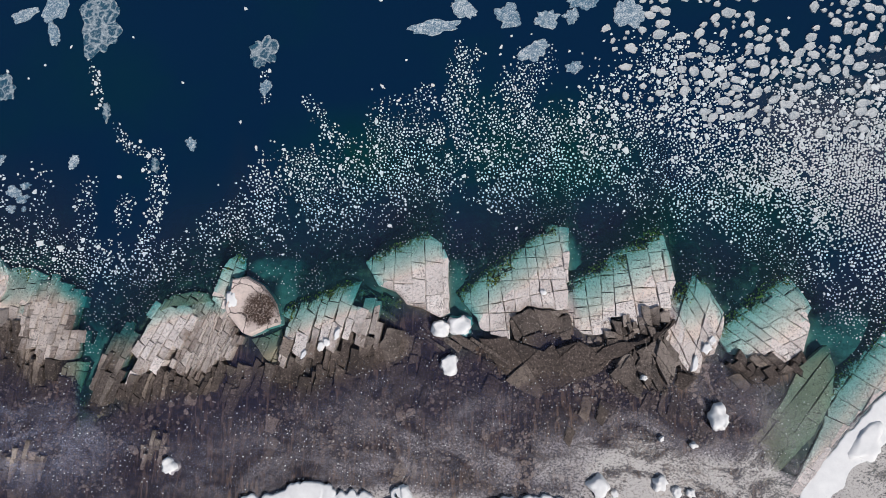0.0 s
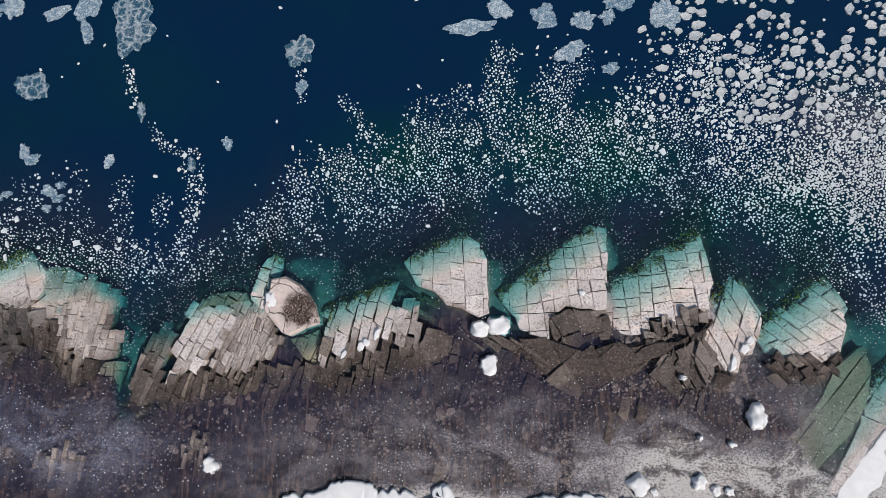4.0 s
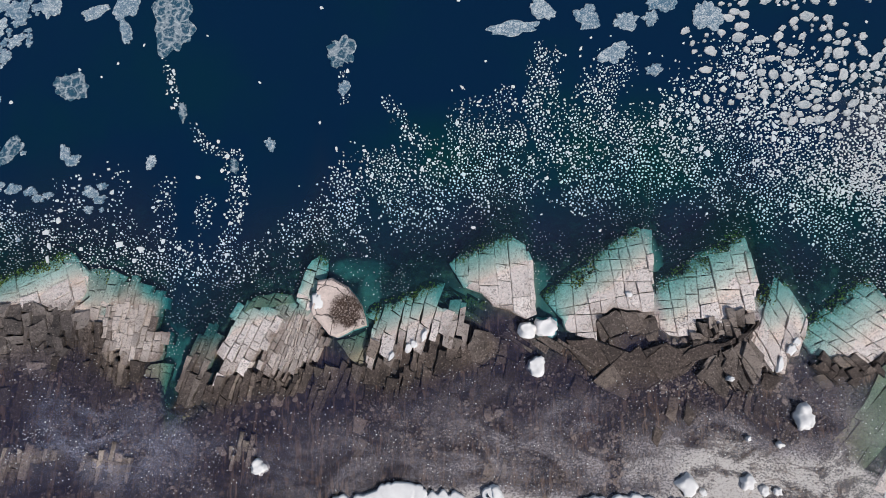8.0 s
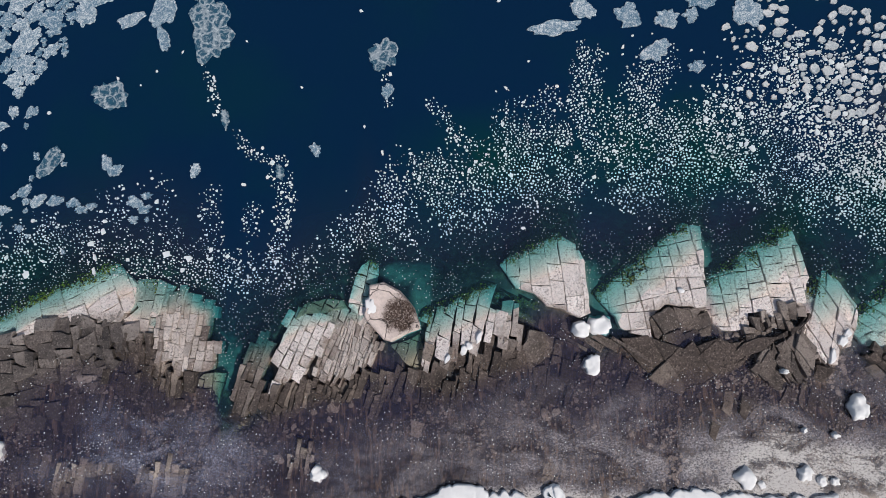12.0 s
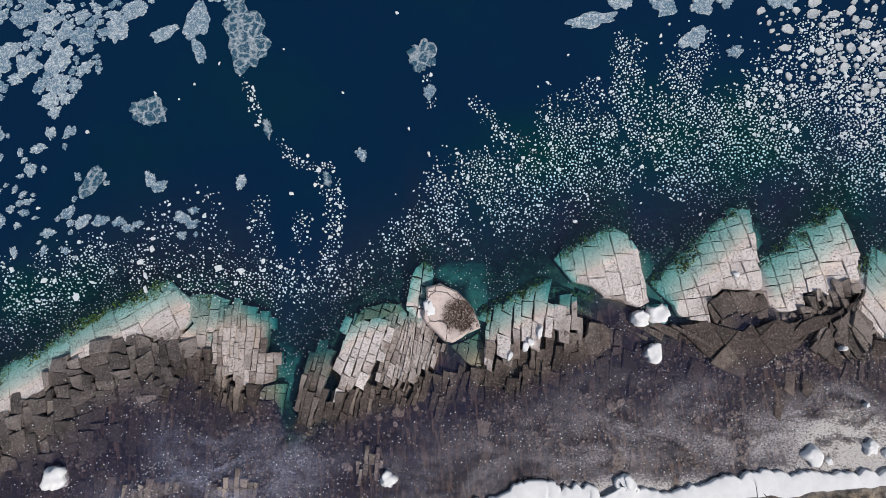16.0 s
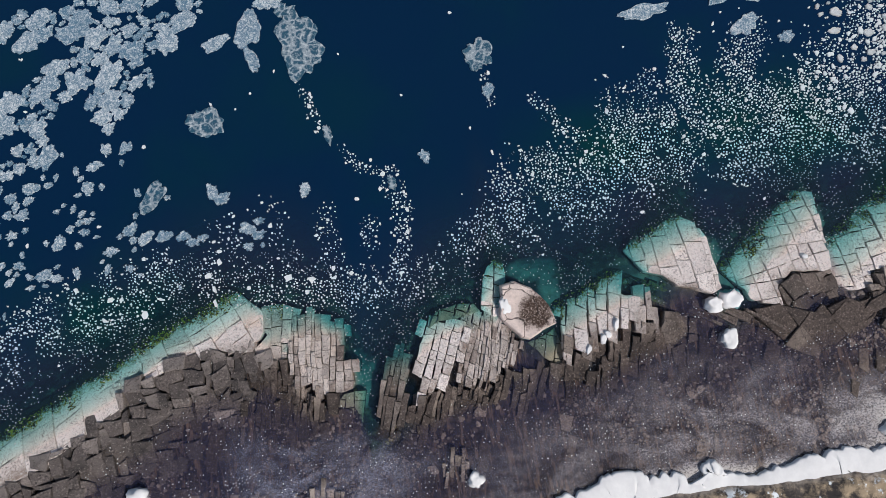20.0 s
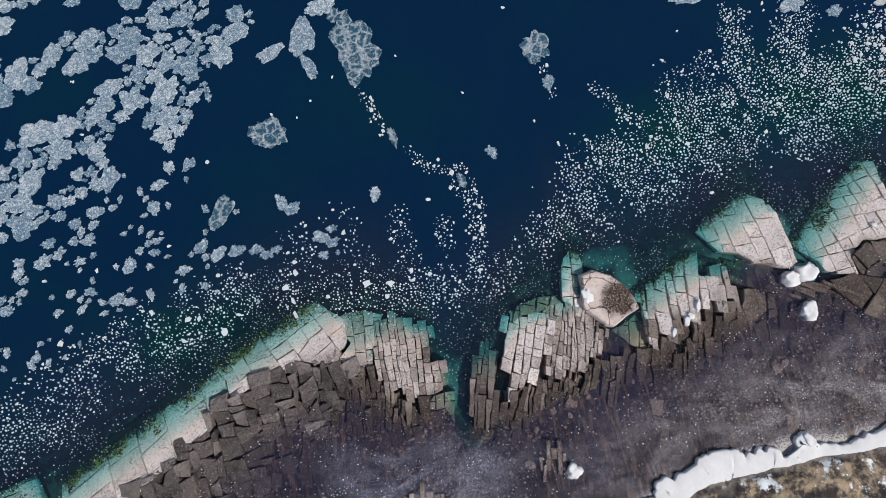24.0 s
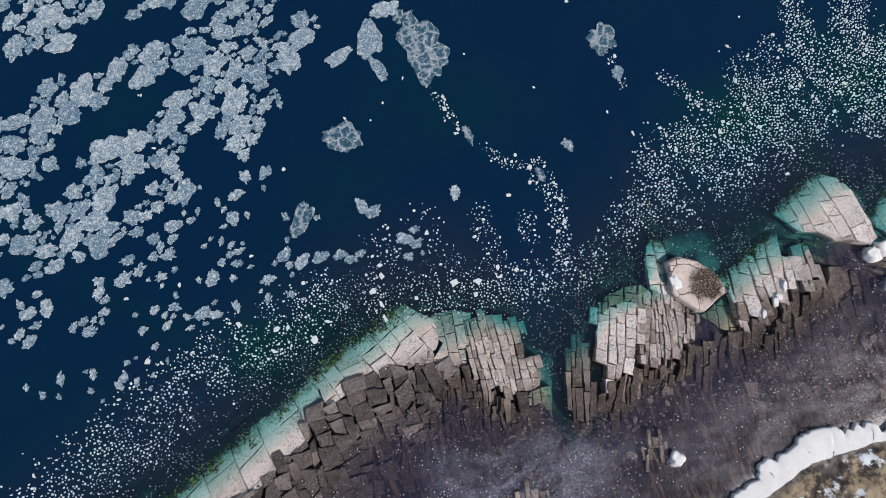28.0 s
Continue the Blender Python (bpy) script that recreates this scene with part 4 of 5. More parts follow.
# ---- snow-covered boulders and stranded ice ----
def boulder(x, y, rx, ry, rz, seed, label, z=None, turn=0.0):
    ob = new("ice_boulder", lump("ice_boulder", rx, ry, rz, SNOW, seed, 0.5, flat=0.6))
    ground_z = float(top_height(np.array([x]), np.array([y]))[0]) if z is None else z
    ob.matrix_world = pose(x, y, max(ground_z, -0.45), 0, 0, turn)
    return tagged(ob, label, "ice boulder", "snow-capped boulders in the shallows")


BOULDERS = [
    (25.5, -5.4, 1.0, 1.35, 2.2), (-34.1, -11.2, 0.9, 0.85, 1.7), (-4.2, 4.1, 0.95, 1.1, 1.6), (-2.1, 4.3, 1.25, 1.4, 1.8), (-3.4, 0.1, 1.05, 1.2, 1.8),
    (12.6, -12.5, 1.15, 1.1, 1.6), (18.9, -12.1, 0.75, 0.8, 1.4), (20.6, -12.9, 0.6, 0.6, 1.0), (-7.8, -13.7, 1.0, 0.7, 1.4), (-71.1, -7.9, 1.25, 1.35, 2.2),
    (17.7, -1.2, 0.35, 0.3, 1.4), (19.3, -7.6, 0.35, 0.22, 1.3), (22.6, -8.2, 0.35, 0.35, 1.3), (22.0, -13.0, 0.5, 0.5, 1.0), (14.2, -13.2, 0.4, 0.4, 0.8),
]
for k, (x, y, rx, ry, rz) in enumerate(BOULDERS):
    size = "large" if rx > 0.8 else "small"
    boulder(x, y, rx, ry, rz, 1.7 * k, f"{size} boulder coated in white snow and ice", turn=37.0 * k)
for k, (x, y, rx, ry) in enumerate([(-19.5, 0.9, 0.35, 0.75), (-17.6, 2.0, 0.35, 0.55), (-17.0, 2.4, 0.4, 0.45), (-15.9, 3.4, 0.3, 0.65), (23.2, 0.3, 0.35, 0.9), (24.6, 1.9, 0.4, 0.7), (25.3, 2.8, 0.35, 0.5), (7.2, 8.0, 0.4, 0.35)]):
    ob = boulder(x, y, rx, ry, 0.45, 5.1 + k, "small white ice lump lying on a rock crest", turn=-18.0)
    ob.name = "ice_lump"


# ---- ice foot along the shore ----
def ice_foot(line, label, width, seed, lobes=0.95, tall=0.7):
    """A thick snow-covered ledge of shore ice with a lobed edge, along a line that has the sea on its left."""
    thing = new("ice_foot")
    thing.location = (*line[0], 0)
    tagged(thing, label, "ice foot", kind="structure")
    pts = np.array(line, float)
    seg = np.r_[0, np.cumsum(np.linalg.norm(np.diff(pts, axis=0), axis=1))]
    s = np.arange(0, seg[-1], 0.25)
    x, y = np.interp(s, seg, pts[:, 0]), np.interp(s, seg, pts[:, 1])
    tx, ty = np.gradient(x), np.gradient(y)
    norm = np.hypot(tx, ty)
    nx, ny = -ty / norm, tx / norm
    lobe = lobes * np.abs(np.sin(s * 0.95 + 3.2 * soft_noise(s, s * 0, 5.0, seed))) * (0.7 + 0.5 * soft_noise(s, s * 0, 2.2, seed + 4)) + 0.5 * lobes * soft_noise(s, s * 0, 4.0, seed + 1) + 0.3 * lobes * np.abs(np.sin(2.6 * s + 2.5 * soft_noise(s, s * 0, 2.0, seed + 6)))
    rows = [(0.1, -0.6), (0.14, 0.5), (0.10, 1.02), (-0.05, 1.14), (-0.7, 1.2), (-0.5 * width, 1.15), (-width, 0.95), (-width - 1.0, 0.2)]
    verts, faces, m = [], [], len(s)
    for r, (off, z) in enumerate(rows):
        keep = (1, 1, 1, 0.95, 0.6, 0, 0, 0)[r]
        px, py = x + nx * (off + lobe * keep), y + ny * (off + lobe * keep)
        if r == len(rows) - 2 or r == len(rows) - 1:
            w = 0.9 * soft_noise(px, py, 2.0, seed + 2)
            px, py = px + nx * w, py + ny * w
        pz = z * (tall if z > 0 else 1) + (0.14 * soft_noise(px, py, 1.3, seed) + 0.07 * soft_noise(px, py, 0.5, seed)) * (r > 0) * min(1, 1.2 * tall)
        verts += list(zip(px - line[0][0], py - line[0][1], pz))
    for r in range(len(rows) - 1):
        for k in range(m - 1):
            faces.append([r * m + k, r * m + k + 1, (r + 1) * m + k + 1, (r + 1) * m + k])
    part("ice_ledge", mesh_of("ice_ledge", verts, faces, SNOW, True), thing)


ice_foot([(-36, -20.5), (-29.7, -16.7), (-27.5, -16.1), (-26.0, -16.0), (-25.1, -14.9), (-23.3, -14.7), (-21.5, -14.1), (-20.4, -13.3), (-18.2, -13.1), (-16.6, -13.3), (-15.4, -14.2), (-14.4, -14.3), (-12.2, -14.2), (-10.5, -15.4), (-9.5, -15.3), (-9.0, -13.5), (-8.0, -13.2), (-7.4, -14.8), (-5.0, -15.7),
          (-1.2, -15.2), (2.6, -15.0), (4.4, -15.1), (5.3, -14.2), (10.2, -14.3), (15.1, -14.7), (22, -15.4)],
         "thick white snow-covered ice ledge along the rocky shore", 3.8, 2.0, 0.8, 0.45)
ice_foot([(33.2, -13.6), (34.6, -11.6), (36.0, -9.8), (37.6, -8.2), (38.9, -6.9), (40.5, -5.6), (42.0, -3.8), (50, 2.5), (60, 9)], "narrow white ice ledge edging grey shore slush", 1.4, 5.0, 0.35, 0.12)
boulder(40.4, -7.6, 1.5, 2.4, 0.75, 8.8, "large flat-topped white ice block on the shore slush", z=-0.1, turn=-42)


# ---- stones on the bed ----
def stone_mesh(seed, material, rough=0.7):
    me = lump("stone", 1, 1, 0.6, material, seed, rough, sub=2, flat=0.55)
    me.shade_flat()
    return me


STONES = [stone_mesh(60.0 + 3.3 * k, (GREY, BROWN, BROWN)[k % 3]) for k in range(9)]
rng = random.Random(8)


def stone(x, y, r, turn=0.0, mesh=0, z=None):
    ob = new("stone", STONES[mesh % len(STONES)])
    bed = float(top_height(np.array([x]), np.array([y]))[0]) if z is None else z
    ob.matrix_world = pose(x, y, bed + 0.1 * r, 0, 0, turn) @ Matrix.Diagonal((r, r * rng.uniform(0.6, 1.0), r * 0.9, 1))
    return tagged(ob, "brown weathered stone lying on the lagoon bed", "stone", "stones in the lagoon")


for x, y, r in [(-7.6, -5.1, 0.55), (-8.6, -5.4, 0.7), (-38.7, -9.5, 0.7), (10.6, -2.4, 0.5), (-13.3, 8.1, 0.7), (-32.5, -3.7, 0.9)]:
    stone(x, y, r, rng.uniform(0, 180), rng.randrange(9))
while len([o for o in bpy.data.objects if o.name.startswith("stone")]) < 190:
    x = rng.uniform(-70, 30)
    y = rng.uniform(float(shore_y(x)) + 1.5, min(3.0, float(outer_y(x)) - 8))
    if soft_noise(x, y, 7, 50) + 0.4 * soft_noise(x, y, 2, 51) > rng.uniform(-0.7, 0.6) - 0.25 * (5 < x < 22) and (3 < x < 25 or rng.random() < 0.16) and not any(inside(np.array([x]), np.array([y]), l["outline"])[0] for l in LEDGES):
        stone(x, y, rng.uniform(0.13, 0.32) * rng.uniform(0.8, 1.4), rng.uniform(0, 180), rng.randrange(9))


def rubble(count, seed):
    """Loose angular stones too small to count, strewn over the lagoon floor."""
    gen = np.random.default_rng(seed)
    x, y = gen.uniform(-75, 32, count * 6), gen.uniform(-16, 3, count * 6)
    thick = soft_noise(x, y, 6, 91) + 0.6 * soft_noise(x, y, 1.7, 92) + 0.9 * ((x > 3) & (x < 25) & (y > -10)) - 0.35
    keep = (y > shore_y(x) + 0.8) & (y < outer_y(x) - 6.5) & (thick > gen.uniform(-0.5, 0.9, count * 6))
    x, y = x[keep][:count], y[keep][:count]
    m, n = len(x), 5
    r = 0.09 + 0.22 * gen.random(m) ** 2.2
    a = np.arange(n) / n * 2 * np.pi + gen.uniform(0, 6, m)[:, None] + gen.uniform(-0.4, 0.4, (m, n))
    rad = r[:, None] * gen.uniform(0.6, 1.2, (m, n))
    z = bed_height(x, y)
    verts = np.zeros((m, 2 * n, 3))
    verts[:, :n, 0], verts[:, :n, 1], verts[:, :n, 2] = x[:, None] + np.cos(a) * rad, y[:, None] + np.sin(a) * rad, z[:, None] - 0.08
    verts[:, n:, 0], verts[:, n:, 1] = x[:, None] + 0.7 * np.cos(a) * rad, y[:, None] + 0.7 * np.sin(a) * rad
    verts[:, n:, 2] = (z + 0.55 * r)[:, None] + gen.uniform(-0.05, 0.05, (m, n))
    k = np.arange(n)
    sides = np.stack([k, (k + 1) % n, n + (k + 1) % n, n + k], 1)
    base = (np.arange(m) * 2 * n)[:, None, None]
    me = bpy.data.meshes.new("rubble")
    me.from_pydata(verts.reshape(-1, 3).tolist(), [], (base + sides).reshape(-1, 4).tolist() + (base[:, :, 0] + n + k).tolist())
    me.materials.append(GREY)
    tagged(new("rubble", me), "loose brown stones strewn over the lagoon floor", "rubble", kind="stuff")


rubble(5200, 5)


# ---- drifting ice ----
CELL = 0.1
X0, Y0 = -125.0, -30.0
TAKEN = np.zeros((1900, 1150), bool)      # which decimetres of the sea are already covered


def claim(x, y, r):
    """Takes a round place on the water, unless it is taken."""
    i, j, k = int((x - X0) / CELL), int((y - Y0) / CELL), max(1, int(r / CELL))
    if i - k < 0 or j - k < 0 or i + k >= TAKEN.shape[1 - 1] or j + k >= TAKEN.shape[1]:
        return False
    spot = TAKEN[i - k:i + k + 1, j - k:j + k + 1]
    if spot.mean() > 0.12:
        return False
    spot[:] = True
    return True


def floe_rings(cx, cy, rx, ry, turn, seed, rng, thick=0.16, n=60, jag=0.42):
    """The rings of an uneven floe: side, rim, and a lower, rippled middle."""
    a = np.arange(n) / n * 2 * np.pi
    n_fine = 0.75 / max(rx, ry, 0.5)
    shape = 1 + 0.65 * jag * soft_noise(np.cos(a) * 1.4, np.sin(a) * 1.4, 0.8, seed) + 0.5 * jag * soft_noise(np.cos(a), np.sin(a), 0.33, seed + 1) + 0.55 * jag * n_fine * soft_noise(np.cos(a), np.sin(a), 0.16 * n_fine + 0.04, seed + 2) + 0.35 * jag * n_fine * soft_noise(np.cos(a), np.sin(a), 0.07, seed + 4)
    c, s = math.cos(turn), math.sin(turn)
    rings = []
    for k, z in ((1.0, -0.05), (1.0, thick * 0.7), (0.93, thick), (0.6, thick * 0.7), (0.28, thick * 0.75)):
        px, py = np.cos(a) * rx * shape * k, np.sin(a) * ry * shape * k
        rings.append(np.column_stack([cx + px * c - py * s, cy + px * s + py * c, z + (0.04 * soft_noise(px, py, 0.7, seed + 2) if k < 1 else 0 * px)]))
    return rings, n


def floe_mesh(rings, n):
    verts = np.concatenate(rings + [rings[-1].mean(0)[None]])
    faces = []
    for r in range(len(rings) - 1):
        for k in range(n):
            j = (k + 1) % n
            faces.append([r * n + k, r * n + j, (r + 1) * n + j, (r + 1) * n + k])
    last = (len(rings) - 1) * n
    faces += [[last + k, last + (k + 1) % n, len(verts) - 1] for k in range(n)]
    return verts, faces


FLOES = 0


def floe(x, y, rx, ry, turn, seed, rng, label, material=None, group="drifting ice floes"):
    global FLOES
    rings, n = floe_rings(0, 0, rx, ry, turn, seed, rng, jag=0.26 if material is CAKE_ICE else 0.42)
    ob = new("ice_floe", mesh_of("ice_floe", *floe_mesh(rings, n), material or FLOE_ICE))
    ob.location = (x, y, 0)
    FLOES += 1
    for a in np.linspace(0, 2 * np.pi, 14):
        for k in (0.25, 0.6, 0.9):
            px, py = math.cos(a) * rx * k, math.sin(a) * ry * k
            i, j = int((x + px * math.cos(turn) - py * math.sin(turn) - X0) / CELL), int((y + px * math.sin(turn) + py * math.cos(turn) - Y0) / CELL)
            TAKEN[max(0, i - 3):i + 4, max(0, j - 3):j + 4] = True
    return tagged(ob, label, "ice floe", group)


rng = random.Random(11)
# Single floes that stand apart.
LONE = [(-47.9, 42.3, 2.6, 4.0, 5), (-26.4, 38.0, 1.7, 2.2, 10), (-26.0, 33.4, 0.7, 1.0, -20), (-60.2, 34.0, 2.1, 1.8, -25), (-54.0, 45.2, 1.5, 2.5, -20), (-58.0, 44.1, 1.7, 0.9, 20), (-53.9, 41.2, 0.7, 1.6, 20), (-51.2, 48.6, 1.8, 1.3, 0), (-49.4, 47.0, 1.1, 1.0, 0),
        (-67.2, 25.6, 1.0, 2.3, -40), (-49.2, 24.2, 0.6, 0.8, 0), (-34.6, 26.3, 0.6, 0.75, 20), (-45.7, 30.6, 0.55, 1.4, 8), (-38.9, 23.6, 0.5, 0.95, 15),
        (-5.2, 40.7, 3.0, 0.95, 5), (6.8, 37.4, 1.9, 1.2, 30), (3.8, 42.0, 1.5, 1.6, 40), (8.6, 41.5, 1.4, 1.2, 0), (11.4, 41.8, 0.9, 0.9, 0), (18.3, 41.9, 1.7, 1.9, 20),
        (11.5, 35.1, 0.9, 0.7, 0), (-1.7, 43.3, 1.8, 1.1, -30), (12.7, 44.0, 1.8, 1.2, 10), (-60.0, 25.4, 0.6, 1.2, 15)]
for k, (x, y, rx, ry, turn) in enumerate(LONE):
    kind = "blue-grey" if x < -25 else "greyish white"
    floe(x, y, rx, ry, radians(turn), 3.0 + k, rng, f"{kind} drifting ice floe with snow-veined top", GREY_ICE if k in (0, 1, 3, 8, 9, 12, 13) else None)


# Clusters of small floes that drift together: place, half length, half width, way they stretch.
CLUSTERS = [(-80.8, 28.8, 2.6, 1.0, 30), (-74.2, 29.8, 1.8, 1.2, 60), (-71.0, 31.8, 1.6, 1.6, 50), (-75.4, 26.5, 2.4, 0.8, 62), (-77.3, 25.2, 1.4, 0.9, 40), (-76.0, 22.0, 2.4, 1.8, 20),
            (-82.6, 25.0, 1.0, 2.2, 0), (-66.9, 25.0, 2.6, 1.0, 42), (-59.6, 25.6, 0.8, 2.2, 10), (-64.2, 20.6, 3.0, 1.2, 0), (-70.5, 21.0, 2.6, 1.2, 15), (-84.4, 29.6, 1.4, 2.0, 20),
            (-88.5, 24.5, 2.6, 1.4, 35), (-92.0, 20.5, 2.2, 1.6, 30), (-85.0, 19.5, 2.2, 1.6, 20), (-97.0, 22.5, 2.8, 1.4, 30), (-55.5, 19.5, 1.4, 2.0, 0), (-80.0, 17.8, 2.4, 1.4, 10)]
for cx, cy, half, side, way in CLUSTERS:
    c, s = math.cos(radians(way)), math.sin(radians(way))
    for _ in range(int(4 + 3.2 * half * side)):
        u, v = half * rng.uniform(-1, 1), side * rng.uniform(-1, 1)
        x, y, size = cx + u * c - v * s, cy + u * s + v * c, rng.uniform(0.25, 0.85)
        if claim(x, y, 0.7 * size):
            floe(x, y, size * 1.15, size * 0.8, radians(way) + rng.gauss(0, 0.4), rng.uniform(0, 90), rng, "small crumbly blue-white floe in a drifting cluster", None, "scattered floes")


def pack(x_range, y_range, step, keep, size, label, lean, limit, group, material=None, spread=0.62):
    """Floes on a shaken grid, where keep(x, y) is above a dice throw; past the limit they go into one mesh."""
    rest_v, rest_f, made, base = [], [], 0, 0
    spots = [(x + rng.uniform(-0.5, 0.5) * step, y + rng.uniform(-0.5, 0.5) * step) for x in np.arange(*x_range, step) for y in np.arange(*y_range, step)]
    chance = keep(np.array(spots)[:, 0], np.array(spots)[:, 1])
    for (x, y), p in zip(spots, chance):
        if rng.random() > p:
            continue
        r = rng.uniform(*size)
        if not claim(x, y, r * spread):
            continue
        turn = lean + rng.gauss(0, 0.5)
        long = rng.uniform(1.0, 1.45)
        if made < limit:
            floe(x, y, r * long, r / long ** 0.5, turn, rng.uniform(0, 90), rng, label, material, group)
            made += 1
        else:
            rings, n = floe_rings(x, y, r * long, r / long ** 0.5, turn, rng.uniform(0, 90), rng, n=22, jag=0.26 if material is CAKE_ICE else 0.42)
            v, f = floe_mesh(rings, n)
            rest_v.append(v)
            rest_f += [[i + base for i in face] for face in f]
            base += len(v)
    if rest_v:
        ob = new("ice_floes", mesh_of("ice_floes", np.concatenate(rest_v), rest_f, material or FLOE_ICE))
        tagged(ob, label, "ice floes", kind="stuff")


PACK_NW = [(-135, 80), (-64, 56), (-58.5, 48), (-60.5, 41.2), (-66.5, 38.6), (-73.2, 33.6), (-80, 31.2), (-88, 28.6), (-104, 26), (-135, 25)]


def north_west(x, y):
    a = radians(32)
    u, v = x * math.cos(a) + y * math.sin(a), -x * math.sin(a) + y * math.cos(a)
    streak = soft_noise(u, v * 2.3, 7.0, 12) + 0.5 * soft_noise(u, v * 2.0, 3.5, 13)
    shown = inside(x, y, PACK_NW)
    edge = np.clip((y - 24 - 0.35 * (x + 75)) / 20, 0, 1)
    return shown * np.clip(0.36 + 0.26 * edge + 2.9 * streak, 0, 1)


def west_scatter(x, y):
    shown = (x < -58) & (y > 11 + 0.42 * (x + 88).clip(-30, 0) + 0.15 * (x + 88).clip(0, 60)) & (y < 31) & ~inside(x, y, PACK_NW)
    return shown * np.clip(0.02 + 0.45 * soft_noise(x, y, 4, 15) + 0.008 * (y - 15), 0, 0.4) * np.clip((-56 - x) / 14, 0.1, 1)


def north_east(x, y):
    edge = np.clip((y - 26.5 + 0.12 * (x - 20)) / 7, 0, 1) * np.clip((x - 15) / 8, 0, 1)
    return edge * np.clip(0.48 + 0.9 * soft_noise(x, y, 4, 16), 0, 0.95)


pack((-122, -56), (21, 78), 1.35, north_west, (0.55, 1.55), "blue-grey pack ice floe with white ridged edges", radians(32), 290, "pack ice", None, 0.68)
pack((-122, -56), (21, 78), 0.55, north_west, (0.22, 0.50), "blue-grey broken pack ice between larger floes", radians(32), 0, "pack ice", None, 0.62)
pack((-112, -40), (0, 32), 1.2, west_scatter, (0.2, 0.5), "small blue-white floe adrift in open water", radians(60), 8, "scattered floes")
pack((14, 62), (26, 62), 0.85, north_east, (0.16, 0.66), "greyish white rounded ice cake in a loose field", radians(20), 25, "ice cakes", CAKE_ICE, 1.05)

# Brash: small pieces in drifting belts. Each belt: its line, half width, and how full it is.
BELTS = [
    ([(-112, -4), (-97, 3.5), (-86.4, 9.9), (-76.6, 12.6), (-67.8, 14.8)], 3.6, 0.55),
    ([(-67.8, 14.8), (-58.9, 14.2), (-50, 12.0), (-40, 11.0), (-34, 13.8), (-28, 16.7), (-23, 19.6)], 2.3, 0.75),
    ([(-23, 19.6), (-15, 21.5), (-9, 23.0), (-3, 23.5), (5, 22.5)], 4.4, 0.75),
    ([(-9, 26), (0, 25.5), (10, 25), (20, 23), (28, 19)], 4.6, 0.75),
    ([(9, 25.4), (22, 22.6), (31, 18.6), (37, 12.8), (43.5, 6.5), (52, 3)], 4.2, 1.0),
    ([(20, 31), (34, 29), (44, 27), (60, 26)], 6.0, 0.8),
    ([(-48.7, 37.5), (-45.9, 30.4), (-42.6, 26), (-39.2, 24.5)], 0.55, 0.5),
    ([(-39.2, 24.5), (-38.0, 20.2), (-38.6, 16), (-39.6, 12)], 1.0, 0.95),
    ([(-1.4, 37), (-2.2, 31), (-1.5, 25)], 1.7, 0.85),
    ([(7.2, 36), (4.5, 32), (5, 26)], 2.1, 0.7),
    ([(-6, 32), (-6, 27)], 1.2, 0.6),
    ([(-20.2, 31), (-18.5, 28.2), (-15, 25)], 1.1, 0.75),
    ([(17, 33.5), (14, 30), (12, 27)], 2.0, 0.65),
    ([(-54, 22), (-53, 15)], 2.0, 0.24), ([(-47.5, 21), (-47, 14)], 1.5, 0.24), ([(-42.5, 19), (-43, 13)], 1.2, 0.35), ([(-59, 20), (-60, 15)], 2.2, 0.3),
    ([(-26.2, 36.5), (-26.0, 32)], 0.6, 0.7),
    ([(-61.7, -4.3), (-61.1, -3.5)], 0.45, 0.8), ([(-60.0, -7.8), (-57.6, -7.0)], 0.4, 1.0),
]


def fullness(x, y):
    full = np.zeros_like(x)
    for line, half, amount in BELTS:
        d = off_line(x, y, line) / half
        full = np.maximum(full, amount * np.exp(-0.8 * d ** 3.2))
    plume = soft_noise(x + 0.25 * y, 0.22 * y, 1.5, 33) + 0.6 * soft_noise(x + 0.25 * y, 0.3 * y, 0.7, 34)
    return full * np.clip(1.0 + 0.75 * plume, 0.1, 1.6)


